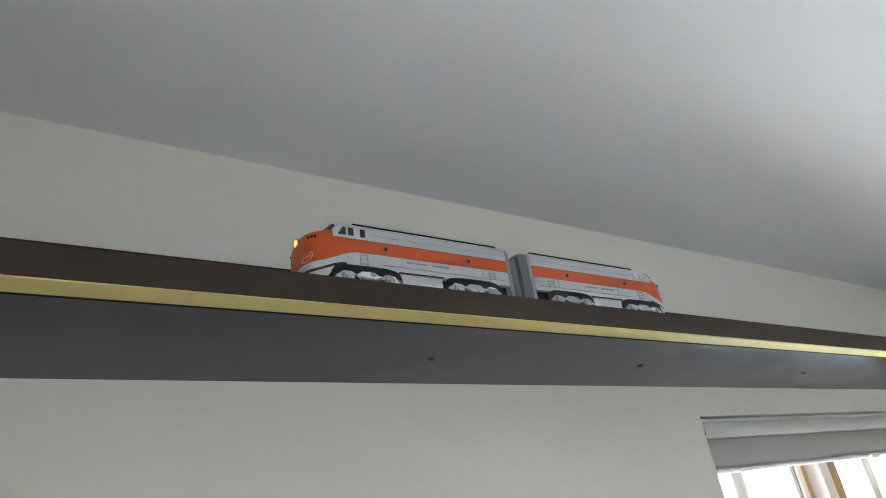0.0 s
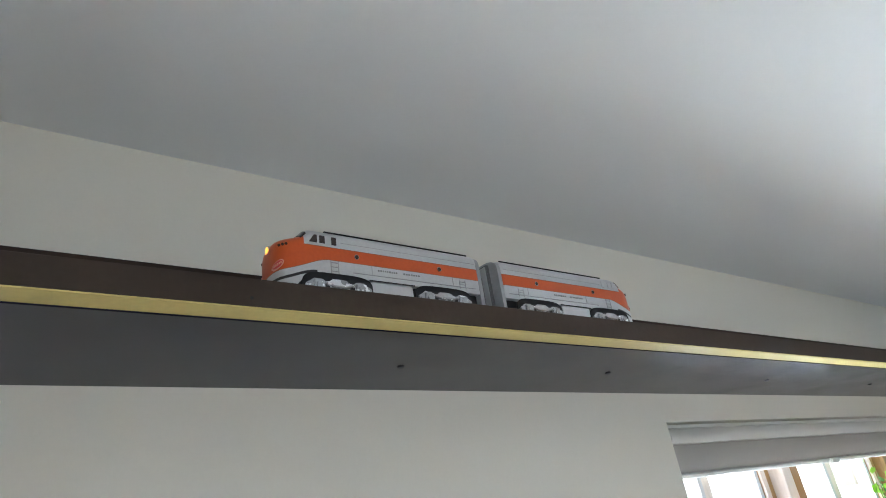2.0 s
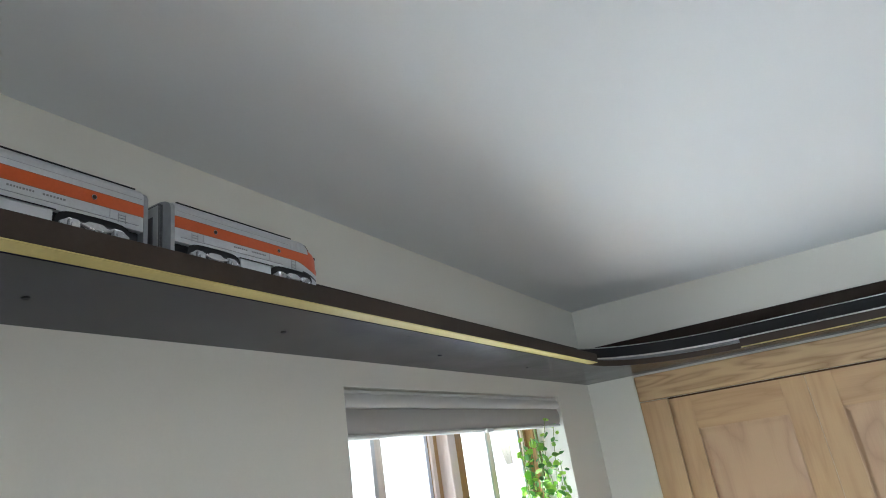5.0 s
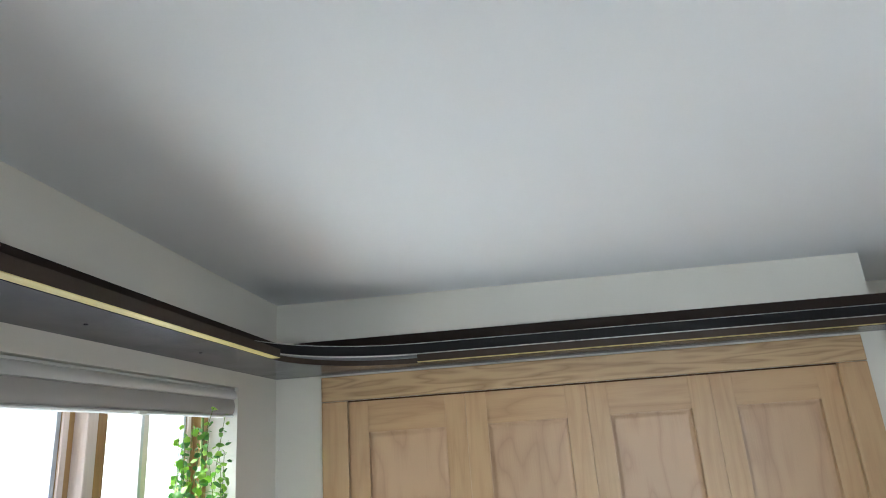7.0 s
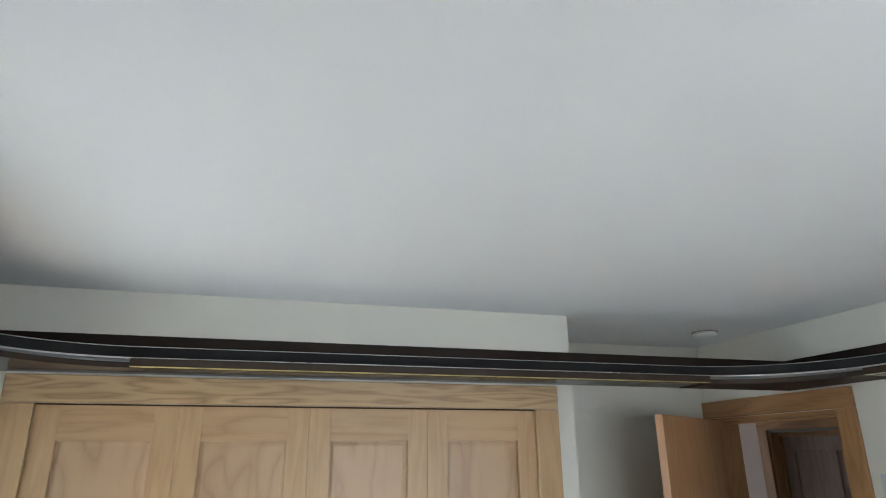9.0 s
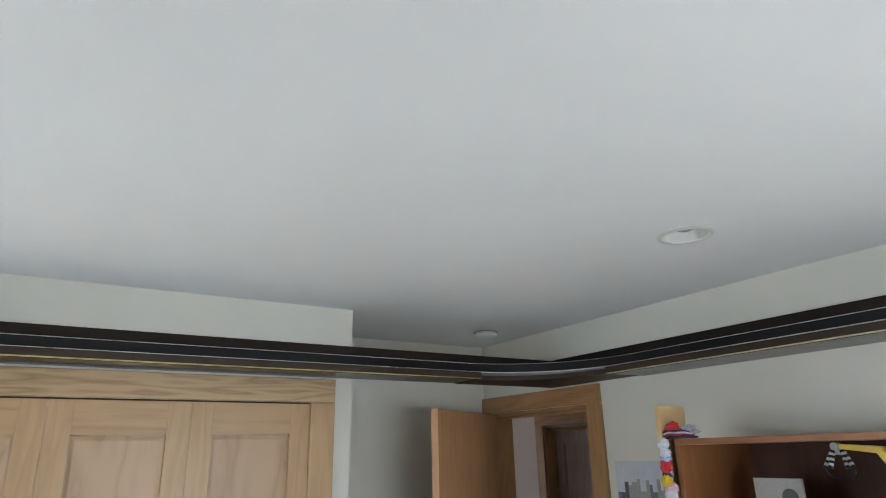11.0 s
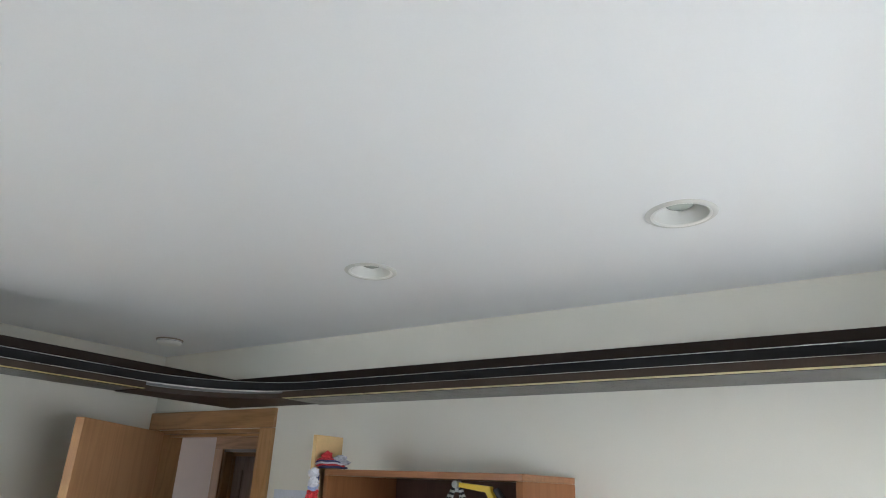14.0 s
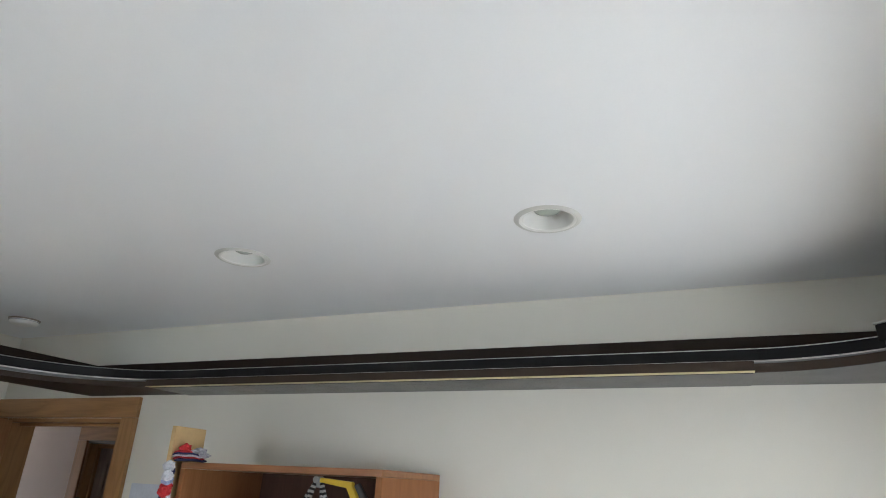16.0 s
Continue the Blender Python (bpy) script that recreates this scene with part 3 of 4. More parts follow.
DEPTH = {"west": 0.209, "north": 0.178, "east": 0.205, "south": 0.205}


def frame_of(side):
    """Origin and direction along a wall, and the direction into the room."""
    return {"west": (Vector((XA, YD, 0)), Vector((0, 1, 0)), Vector((1, 0, 0)), YB - YD),
            "north": (Vector((XA, YB, 0)), Vector((1, 0, 0)), Vector((0, -1, 0)), XC - XA),
            "east": (Vector((XC, YD, 0)), Vector((0, 1, 0)), Vector((-1, 0, 0)), YB - YD),
            "south": (Vector((XA, YD, 0)), Vector((1, 0, 0)), Vector((0, 1, 0)), XC - XA)}[side]


def wall_box(side, s0, s1, o0, o1, z0, z1, bevel=0.0):
    p, a, n, _ = frame_of(side)
    q0, q1 = p + a * s0 + n * o0, p + a * s1 + n * o1
    return boxes((min(q0.x, q1.x), min(q0.y, q1.y), z0, max(q0.x, q1.x), max(q0.y, q1.y), z1), bevel=bevel)


def straight_shelf(side):
    p, a, n, length = frame_of(side)
    d = DEPTH[side]
    t = thing("train_shelf", (0, 0, 0), "long brown wall shelf with grey underside and yellow lower edge", "shelf", "train shelf sections")
    s0, s1 = CR, length - CR
    sag = 0.0065 if side == "east" else 0.0
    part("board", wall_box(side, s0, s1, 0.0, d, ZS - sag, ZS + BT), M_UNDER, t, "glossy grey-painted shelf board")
    part("fascia", wall_box(side, s0 - 0.004, s1 + 0.004, d + 0.0005, d + FT, ZS + 0.0028 - sag, ZF - sag, 0.0008), M_BROWN, t, "dark brown front board")
    part("edge_strip", wall_box(side, s0 - 0.004, s1 + 0.004, d + 0.0005, d + FT - 0.0008, ZS + 0.0014 - sag, ZS + 0.0027 - sag, 0.0), M_CREAM if side == "east" else M_GOLD, t, "cream bare lower edge" if side == "east" else "yellow bare lower edge")
    part("back_board", wall_box(side, 0.014 if side in ("west", "east") else 0.0, length - (0.014 if side in ("west", "east") else 0.0), 0.001, 0.013, ZS + BT + 0.0005, ZB + (0.0045 if side == "west" else 0.0), 0.001), M_BACK, t, "brown back board, colour darkened for the shelf's shade")
    k = 0.37 - YD
    while k < s1 and side == "west":
        q = p + a * k + n * (0.106 + 0.004 * math.sin(k * 9))
        part("screw", lathe(bmesh.new(), [(0.0, -0.0012), (0.0035, -0.0012), (0.0048, 0.0), (0.0048, 0.001)], (q.x, q.y, ZS - sag), 14), M_SCREW, t, "dark screw head")
        k += 0.357 if k < 0.5 - YD else 0.465
    if side == "west":
        for y, z in ((0.147, ZS + 0.0100), (0.530, ZS + 0.0090)):
            q = p + n * (d + FT)
            part("fascia_screw", cyl(bmesh.new(), (q.x - 0.002, y, z), (q.x + 0.0004, y, z), 0.0017, 0.0016, 12), M_SCREW, t, "dark filled screw hole")
    return t


for side in ("west", "north", "east", "south"):
    straight_shelf(side)


def corner_shelf(cx, cy, sx, sy, dx, dy, board, drop=0.0):
    """A plate in the corner (cx, cy) with a hollow front edge; sx, sy point into the room, dx, dy are the depths on the walls."""
    t = thing("corner_shelf", (cx, cy, 0), "brown-edged corner shelf plate with a curved front", "shelf", "train shelf corners")
    arc = [(CR - (CR - dx) * math.cos(k * math.pi / 56), CR - (CR - dy) * math.sin(k * math.pi / 56)) for k in range(29)]
    # arc runs from (dx, CR) to (CR, dy)
    pts = [(0, 0), (0, CR)] + arc + [(CR, 0)]
    pts = [(x * sx, y * sy) for x, y in pts]
    part("plate", prism(bmesh.new(), pts, ZS - drop, ZS + BT), board, t, "painted corner plate")
    bm = bmesh.new()
    rows = []
    for k, (u, v) in enumerate(arc):
        nu, nv = math.cos(k * math.pi / 56), math.sin(k * math.pi / 56)
        rows.append([bm.verts.new(((u + o * nu) * sx, (v + o * nv) * sy, z)) for o, z in ((0.0004, ZS + 0.0003 - drop), (0.003, ZS + 0.0003 - drop), (0.003, ZS + BT), (0.0004, ZS + BT))])
    for p, q in zip(rows, rows[1:]):
        for i in range(4):
            bm.faces.new((p[i], p[(i + 1) % 4], q[(i + 1) % 4], q[i]))
    bm.faces.new(rows[0])
    bm.faces.new(rows[-1][::-1])
    part("edge_band", bm, M_BROWN, t, "dark brown curved edge band", 40)


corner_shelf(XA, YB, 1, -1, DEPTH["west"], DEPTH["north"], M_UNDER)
corner_shelf(XC, YB, -1, -1, DEPTH["east"], DEPTH["north"], M_BROWN, 0.002)
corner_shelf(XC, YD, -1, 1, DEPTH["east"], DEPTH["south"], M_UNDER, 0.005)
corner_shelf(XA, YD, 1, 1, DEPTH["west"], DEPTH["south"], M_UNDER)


# ---- track ----
def loop(o, n=24):
    """The closed line that runs o from the walls, with rounded corners."""
    r, pts = CR - o, []
    for cx, cy, a0 in ((XA + CR, YB - CR, 180), (XC - CR, YB - CR, 90), (XC - CR, YD + CR, 0), (XA + CR, YD + CR, -90)):
        for k in range(n + 1):
            t = radians(a0 - 90 * k / n)
            pts.append((cx + r * math.cos(t), cy + r * math.sin(t)))
    return pts


def sweep(profile):
    bm = bmesh.new()
    lines = [[bm.verts.new((x, y, z)) for x, y in loop(o)] for o, z in profile]
    for a, b in zip(lines, lines[1:] + lines[:1]):
        n = len(a)
        for i in range(n):
            bm.faces.new((a[i], a[(i + 1) % n], b[(i + 1) % n], b[i]))
    return bm


ZT = ZS + BT + 0.0005       # top of the boards
ZR = 2.1815                  # top of the rails
track = thing("railway_track", (XA + 0.12, 0.5, ZT), "model railway track loop with grey roadbed and silver rails", "model track")
track_inv = track.matrix_world.inverted()


def track_part(name, profile, material, label="", smooth=40):
    bm = sweep(profile)
    bm.transform(track_inv)
    return part(name, bm, material, track, label, smooth)


track_part("roadbed", [(0.084, ZT), (0.088, 2.1735), (0.163, 2.1735), (0.168, 2.1720), (0.189, 2.1655), (0.1905, ZT)], M_GREYBED, "light grey roadbed")
for o in (0.104, 0.143):
    track_part("rail", [(o - 0.0025, 2.1737), (o - 0.0012, 2.177), (o - 0.0016, ZR), (o + 0.0016, ZR), (o + 0.0012, 2.177), (o + 0.0025, 2.1737)], M_RAIL, "silver rail")
track_part("guard_strip", [(0.066, ZT), (0.066, 2.226), (0.073, 2.226), (0.073, ZT)], M_BLACK, "tall black guard strip behind the track")
track_part("guard_cap", [(0.064, 2.2262), (0.065, 2.2292), (0.074, 2.2292), (0.075, 2.2262)], M_CAP, "thin silver cap of the guard strip")


# ---- model train ----
def livery():
    """Silver body paint with an orange band that sweeps down round the nose."""
    m = bpy.data.materials.new("silver_and_orange_livery")
    m.use_nodes = True
    nt = m.node_tree
    b = nt.nodes["Principled BSDF"]
    co = nt.nodes.new("ShaderNodeTexCoord").outputs["Object"]
    sep = nt.nodes.new("ShaderNodeSeparateXYZ")
    nt.links.new(co, sep.inputs[0])

    def mathn(op, a, c, third=None):
        n = nt.nodes.new("ShaderNodeMath")
        n.operation = op
        for i, v in enumerate((a, c, third)):
            if v is None:
                continue
            if isinstance(v, (int, float)):
                n.inputs[i].default_value = v
            else:
                nt.links.new(v, n.inputs[i])
        return n.outputs[0]

    def step(v, a, c, lo, hi):
        n = nt.nodes.new("ShaderNodeMapRange")
        n.interpolation_type = 'SMOOTHSTEP'
        n.inputs["From Min"].default_value, n.inputs["From Max"].default_value = a, c
        n.inputs["To Min"].default_value, n.inputs["To Max"].default_value = lo, hi
        nt.links.new(v, n.inputs["Value"])
        return n.outputs[0]

    x, z = sep.outputs[0], mathn('SUBTRACT', sep.outputs[2], 0.010)
    low = step(x, 0.212, 0.265, 0.0455, 0.0315)
    high = step(x, 0.2420, 0.2430, 0.0600, 0.2)
    orange = mathn('MULTIPLY', mathn('GREATER_THAN', z, low), mathn('LESS_THAN', z, high))
    line = mathn('MULTIPLY', mathn('GREATER_THAN', z, mathn('SUBTRACT', low, 0.0007)), mathn('LESS_THAN', z, mathn('ADD', high, 0.0007)))
    sweepline = step(x, 0.230, 0.266, 0.0300, 0.0215)
    pilot = mathn('MULTIPLY', mathn('COMPARE', z, sweepline, 0.0016), mathn('GREATER_THAN', x, 0.228))
    mix1, mix2 = nt.nodes.new("ShaderNodeMix"), nt.nodes.new("ShaderNodeMix")
    mix1.data_type = mix2.data_type = 'RGBA'
    fine = noise_tex(nt, co, 260, 4)
    silver = ramp(nt, fine, [(0.3, (0.485, 0.495, 0.51)), (0.7, (0.54, 0.55, 0.565))])
    nt.links.new(line, mix1.inputs["Factor"])
    nt.links.new(silver, mix1.inputs["A"])
    mix1.inputs["B"].default_value = (0.28, 0.12, 0.05, 1)
    nt.links.new(orange, mix2.inputs["Factor"])
    nt.links.new(mix1.outputs["Result"], mix2.inputs["A"])
    nt.links.new(ramp(nt, fine, [(0.3, (0.55, 0.084, 0.012)), (0.7, (0.60, 0.096, 0.015))]), mix2.inputs["B"])
    mix3 = nt.nodes.new("ShaderNodeMix")
    mix3.data_type = 'RGBA'
    nt.links.new(pilot, mix3.inputs["Factor"])
    nt.links.new(mix2.outputs["Result"], mix3.inputs["A"])
    mix3.inputs["B"].default_value = (0.02, 0.02, 0.022, 1)
    nt.links.new(mix3.outputs["Result"], b.inputs["Base Color"])
    b.inputs["Roughness"].default_value = 0.34
    b.inputs["Metallic"].default_value = 0.12
    bp = nt.nodes.new("ShaderNodeBump")
    bp.inputs["Strength"].default_value, bp.inputs["Distance"].default_value = 0.04, 0.0005
    nt.links.new(fine, bp.inputs["Height"])
    nt.links.new(bp.outputs[0], b.inputs["Normal"])
    return m


M_LIVERY = livery()
M_ENDGREY = paint("weathered_end_grey", (0.29, 0.30, 0.315), 0.45, vary=0.15, grain=120, patch=40)
M_CARDGREY = paint("greyed_card", (0.40, 0.385, 0.37), 0.8, vary=0.12, patch=20)
M_PRINTBLUE = paint("printed_blue_grey", (0.16, 0.20, 0.27), 0.7)
M_EMBLEMRIM = paint("pale_emblem_rim", (0.74, 0.36, 0.27), 0.4)
M_LETTER = paint("dark_grey_lettering", (0.22, 0.22, 0.22), 0.5)
M_ROOF = paint("black_roof", (0.012, 0.012, 0.014), 0.5, vary=0.2, grain=300, patch=30, spec=0.25)


def section(x, w, top, bot, n=11, e=2.6):
    """Half-round roof on upright sides, as a closed ring of points."""
    shoulder = bot + (top - bot) * 0.74
    pts = [(w * 0.985, bot), (w, bot + (shoulder - bot) * 0.4), (w, shoulder)]
    for k in range(1, n):
        t = math.pi / 2 * k / n
        pts.append((w * math.cos(t) ** (2 / e), shoulder + (top - shoulder) * math.sin(t) ** (2 / e)))
    full = pts + [(0, top)] + [(-y, z) for y, z in reversed(pts)]
    return [(x, y, z) for y, z in full]


def diesel_unit(m, lit, label, stretch):
    t = tagged(thing("model_locomotive", (0, 0, 0), label, "model train", "coupled model locomotives"))
    t.matrix_world = m @ Matrix.Diagonal((stretch, 1, 1, 1))

    def P(name, bm, material, parent=None, label="", smooth=False):
        """A part of the upper works, which ride above the trucks."""
        if parent is not None and parent.name.startswith("truck") or name == "truck":
            return part(name, bm, material, parent, label, smooth)
        bmesh.ops.translate(bm, verts=list(bm.verts), vec=(0, 0, 0.010))
        return part(name, bm, material, parent, label, smooth)

    rows = [(0.003, 0.0345, 0.0840, 0.0275), (0.006, 0.0352, 0.0852, 0.0270), (0.06, 0.0352, 0.0852, 0.0270), (0.12, 0.0352, 0.0852, 0.0270), (0.19, 0.0352, 0.0852, 0.0270), (0.230, 0.0352, 0.0855, 0.0268),
            (0.2345, 0.0351, 0.0850, 0.0266), (0.2380, 0.0349, 0.0828, 0.0262), (0.2415, 0.0348, 0.0790, 0.0245), (0.2450, 0.0347, 0.0758, 0.0210), (0.2480, 0.0345, 0.0745, 0.0170), (0.2515, 0.0340, 0.0736, 0.0125),
            (0.2555, 0.0330, 0.0729, 0.0080), (0.2595, 0.0316, 0.0721, 0.0038), (0.2630, 0.0294, 0.0711, 0.0010), (0.2660, 0.0260, 0.0698, 0.0005), (0.2685, 0.0208, 0.0675, 0.0005), (0.2702, 0.0135, 0.0640, 0.0010), (0.2710, 0.0055, 0.0590, 0.0015)]
    bm = bmesh.new()
    rings = [[bm.verts.new(p) for p in section(*r)] for r in rows]
    n = len(rings[0])
    for p, q in zip(rings, rings[1:]):
        for i in range(n):
            bm.faces.new((p[i], p[(i + 1) % n], q[(i + 1) % n], q[i]))
    bm.faces.new(rings[0])
    bm.faces.new(rings[-1][::-1])
    P("body", bm, M_LIVERY, t, "silver body shell with an orange band and orange nose", 50)
    # roof gear
    P("roof_walk", boxes((0.005, -0.015, 0.0835, 0.218, 0.015, 0.0864), bevel=0.0008), M_ROOF, t, "black roof strip")
    for s in (-1, 1):
        P("roof_seam", boxes((0.010, s * 0.0270 - 0.0012, 0.0808, 0.214, s * 0.0270 + 0.0012, 0.0834)), M_ROOF, t, "black roof edge line")
    for fx in (0.060, 0.082, 0.104, 0.126):
        P("roof_fan", lathe(bmesh.new(), [(0.0, 0.0030), (0.0065, 0.0030), (0.0085, 0.0022), (0.0088, 0.0)], (fx, 0, 0.0862), 20), M_ROOF, t, "black round roof fan", True)
    # black frame, tank and skirts
    P("underframe", boxes((0.006, -0.029, 0.0090, 0.240, 0.029, 0.0268), bevel=0.001), M_ROOF, t, "black underframe")
    P("fuel_tank", boxes((0.106, -0.0345, 0.0040, 0.163, 0.0345, 0.0268), bevel=0.002), M_SILVER, t, "silver fuel tank")
    for s in (-1, 1):
        P("tank_step", boxes((0.108, s * 0.0350 - 0.001, 0.0055, 0.128, s * 0.0350 + 0.001, 0.0125)), M_DARKGREY, t, "dark step")
        for cx in (0.062, 0.204):
            # black plate that paints the shadow in the arched opening above each truck
            top = []
            for k in range(17):
                a = math.pi * k / 16
                c, d = math.cos(a), math.sin(a)
                top.append((cx + 0.0425 * abs(c) ** 0.5 * (1 if c > 0 else -1), 0.0080 + 0.0215 * d ** 0.4))
            bm = prism_y(top, min(s * 0.0340, s * 0.0358), max(s * 0.0340, s * 0.0358))
            P("wheel_arch_shade", bm, M_ROOF, t, "black plate for the shadow in the wheel arch")
    # trucks
    for cx in (0.062, 0.204):
        tk = P("truck", boxes((cx - 0.034, -0.020, 0.0110, cx + 0.034, 0.020, 0.0230), bevel=0.001), M_ROOF, t, "four-wheel truck")
        for s in (-1, 1):
            y0, y1 = sorted((s * 0.0350, s * 0.0385))
            half = [(0.0, 0.0262), (0.008, 0.0258), (0.0125, 0.0228), (0.017, 0.0224), (0.0200, 0.0250), (0.0300, 0.0250), (0.0345, 0.0218), (0.0395, 0.0190), (0.0395, 0.0118), (0.034, 0.0066), (0.0190, 0.0066), (0.0140, 0.0108), (0.0090, 0.0082), (0.0, 0.0078)]
            bm = prism_y([(cx + u, v) for u, v in half] + [(cx - u, v) for u, v in reversed(half[1:-1])], y0, y1)
            for ax in (-0.025, 0.025):
                # square axle box with a round cap
                bmesh.ops.create_cube(bm, size=1, matrix=Matrix.Translation((cx + ax, s * 0.0390, 0.0160)) @ Matrix.Diagonal((0.0125, 0.0050, 0.0125, 1)))
                cyl(bm, (cx + ax, s * 0.0410, 0.0158), (cx + ax, s * 0.0430, 0.0158), 0.0046, 0.0040, 16)
                cyl(bm, (cx + ax * 1.42, s * 0.0375, 0.0155), (cx + ax * 1.42, s * 0.0400, 0.0155), 0.0026, 0.0020, 10)
            bmesh.ops.bevel(bm, geom=[e for e in bm.edges if e.is_manifold and e.calc_face_angle(0) > 0.7], offset=0.0007, segments=2, affect='EDGES')
            tube(bm, [(cx - 0.018, s * 0.0392, 0.0205), (cx - 0.007, s * 0.0392, 0.0170), (cx + 0.007, s * 0.0392, 0.0170), (cx + 0.018, s * 0.0392, 0.0205)], 0.0016, 8)
            bmesh.ops.translate(bm, verts=list(bm.verts), vec=(0, 0, 0.0058))
            P("side_frame", bm, M_TRUCK, tk, "bright silver side frame", 28)
            # thin black blocks paint the shade of gaps in the frame
            for ax in (-0.0148, 0.0148):
                P("frame_gap_shade", boxes((cx + ax - 0.0028, min(s * 0.0380, s * 0.0388), 0.0185, cx + ax + 0.0028, max(s * 0.0380, s * 0.0388), 0.0262), bevel=0.0004), M_ROOF, tk, "black block for the shade of a side frame gap")
            springs = bmesh.new()
            for k in range(3):
                cyl(springs, (cx - 0.0048 + k * 0.0048, s * 0.0380, 0.0165), (cx - 0.0048 + k * 0.0048, s * 0.0380, 0.0215), 0.0018, 0.0018, 10)
            P("spring_pack", springs, M_GREYP, tk, "grey springs", True)
            for ax in (-0.025, 0.025):
                w = bmesh.new()
                cyl(w, (cx + ax, s * 0.0155, 0.0105), (cx + ax, s * 0.0210, 0.0105), 0.0105, 0.0105, 24)
                cyl(w, (cx + ax, s * 0.0140, 0.0105), (cx + ax, s * 0.0156, 0.0105), 0.0118, 0.0118, 24)
                P("wheel", w, M_CHROME, tk, "bright metal wheel", True)
    # cab windows, portholes, ladder, doors, lettering, on both flanks
    for s in (-1, 1):
        y = s * 0.0354
        for x0, x1, z0, z1 in ((0.2175, 0.2240, 0.0640, 0.0730), (0.2035, 0.2095, 0.0635, 0.0730)):
            P("cab_window", boxes((x0, y - 0.0006, z0, x1, y + 0.0006, z1), bevel=0.0005), M_PANE if lit else M_SILVER, t, "dark cab window" if lit else "silvery cab window")
        P("quarter_window", prism_y([(0.2270, 0.0640), (0.2365, 0.0640), (0.2305, 0.0730), (0.2270, 0.0730)], y - 0.0006, y + 0.0006), M_PANE if lit else M_SILVER, t, "triangular cab window")
        P("window_surround", boxes((0.1995, y - 0.0003, 0.0606, 0.2390, y + 0.0003, 0.0618)), M_SILVER, t)
        for px in (0.1790, 0.0640):
            po = P("porthole", cyl(bmesh.new(), (px, y - s * 0.0008, 0.0530), (px, y + s * 0.0007, 0.0530), 0.0030, 0.0030, 20), M_CHROME, t, "round porthole with bright rim", True)
            P("porthole_pane", cyl(bmesh.new(), (px, y + s * 0.0004, 0.0530), (px, y + s * 0.0010, 0.0530), 0.0023, 0.0023, 20), M_BROWN, po, "dark glass", True)
        for lx, lz0, lz1 in ((0.2075, 0.0300, 0.0440), (0.0310, 0.0310, 0.0420)):
            bm = bmesh.new()
            for dx in (-0.0045, 0.0045):
                tube(bm, [(lx + dx, y + s * 0.0008, lz0), (lx + dx, y + s * 0.0008, lz1)], 0.0005, 6)
            for k in range(3):
                zz = lz0 + 0.002 + k * (lz1 - lz0 - 0.004) / 2
                tube(bm, [(lx - 0.0045, y + s * 0.0008, zz), (lx + 0.0045, y + s * 0.0008, zz)], 0.0005, 6)
            P("ladder", bm, M_GREYP, t, "small wire ladder")
        # lettering too small to read: short dark bars
        lx = 0.0950
        random.seed(5)
        k = 0
        while lx < 0.1530:
            wbar = random.choice((0.0014, 0.0018, 0.0022))
            if k != 7:
                P("lettering_bar", boxes((lx, y - 0.0002, 0.0392, lx + wbar, y + 0.0004, 0.0411)), M_LETTER, t)
            lx += wbar + (0.0014 if k != 7 else 0.005)
            k += 1
        P("sill_line", boxes((0.010, y - 0.0002, 0.0330, 0.185, y + 0.0005, 0.0335)), M_CHROME, t, "thin bright body seam")
        P("skirt_line", boxes((0.104, y - 0.0002, 0.0262, 0.165, y + 0.0006, 0.0274)), M_ROOF, t, "dark gap above the tank")
        for px in (0.0450, 0.1600):
            P("panel_seam", boxes((px, y - 0.0002, 0.0345, px + 0.0005, y + 0.0004, 0.0445)), M_GREYP, t, "fine upright body seam")
        P("eave_line", boxes((0.006, y - 0.0002, 0.0674, 0.1990, y + 0.0002, 0.0677)), M_ENDGREY, t, "fine seam under the roof")
        for f in (0.36, 0.54, 0.72):
            px, py = nose_at(f)
            P("marker_light", cyl(bmesh.new(), (px - 0.002, s * (py - 0.002), 0.0595), (px + 0.0006, s * (py + 0.0007), 0.0595), 0.0015, 0.0015, 12), M_PANE, t, "small dark marker light", True)
    # windscreen: two dark panes that wrap the slope in front of the cab
    for s in (-1, 1):
        bm = bmesh.new()
        cols = []
        for x, w, top, bot in ((0.2388, 0.0349, 0.0822, 0.0258), (0.2415, 0.0348, 0.0790, 0.0245), (0.2435, 0.03475, 0.0771, 0.0228), (0.2455, 0.0346, 0.0756, 0.0205)):
            ring = [q for q in section(x, w, top, bot, 22) if q[1] > 0.0012 and q[2] > 0.0655]
            ring = ring[-17:]
            cols.append([[bm.verts.new((q[0] + 0.0004 * g, s * (q[1] + 0.0006 * g), q[2] + 0.0006 * g)) for g in (1, -2)] for q in ring])
        for p, q in zip(cols, cols[1:]):
            for k in range(len(p) - 1):
                bm.faces.new((p[k][0], p[k + 1][0], q[k + 1][0], q[k][0]))
                bm.faces.new((p[k][1], q[k][1], q[k + 1][1], p[k + 1][1]))
            for k in (0, -1):
                bm.faces.new((p[k][0], q[k][0], q[k][1], p[k][1]))
        for col in (cols[0], cols[-1]):
            for k in range(len(col) - 1):
                bm.faces.new((col[k][0], col[k][1], col[k + 1][1], col[k + 1][0]))
        P("windscreen", bm, M_PANE, t, "dark windscreen pane", 50)
    # nose lamp, emblem, pilot, couplers, rear diaphragm
    hl = P("headlight", cyl(bmesh.new(), (0.2560, 0, 0.0652), (0.2705, 0, 0.0640), 0.0058, 0.0053, 24), M_CHROME, t, "round nose headlight", True)
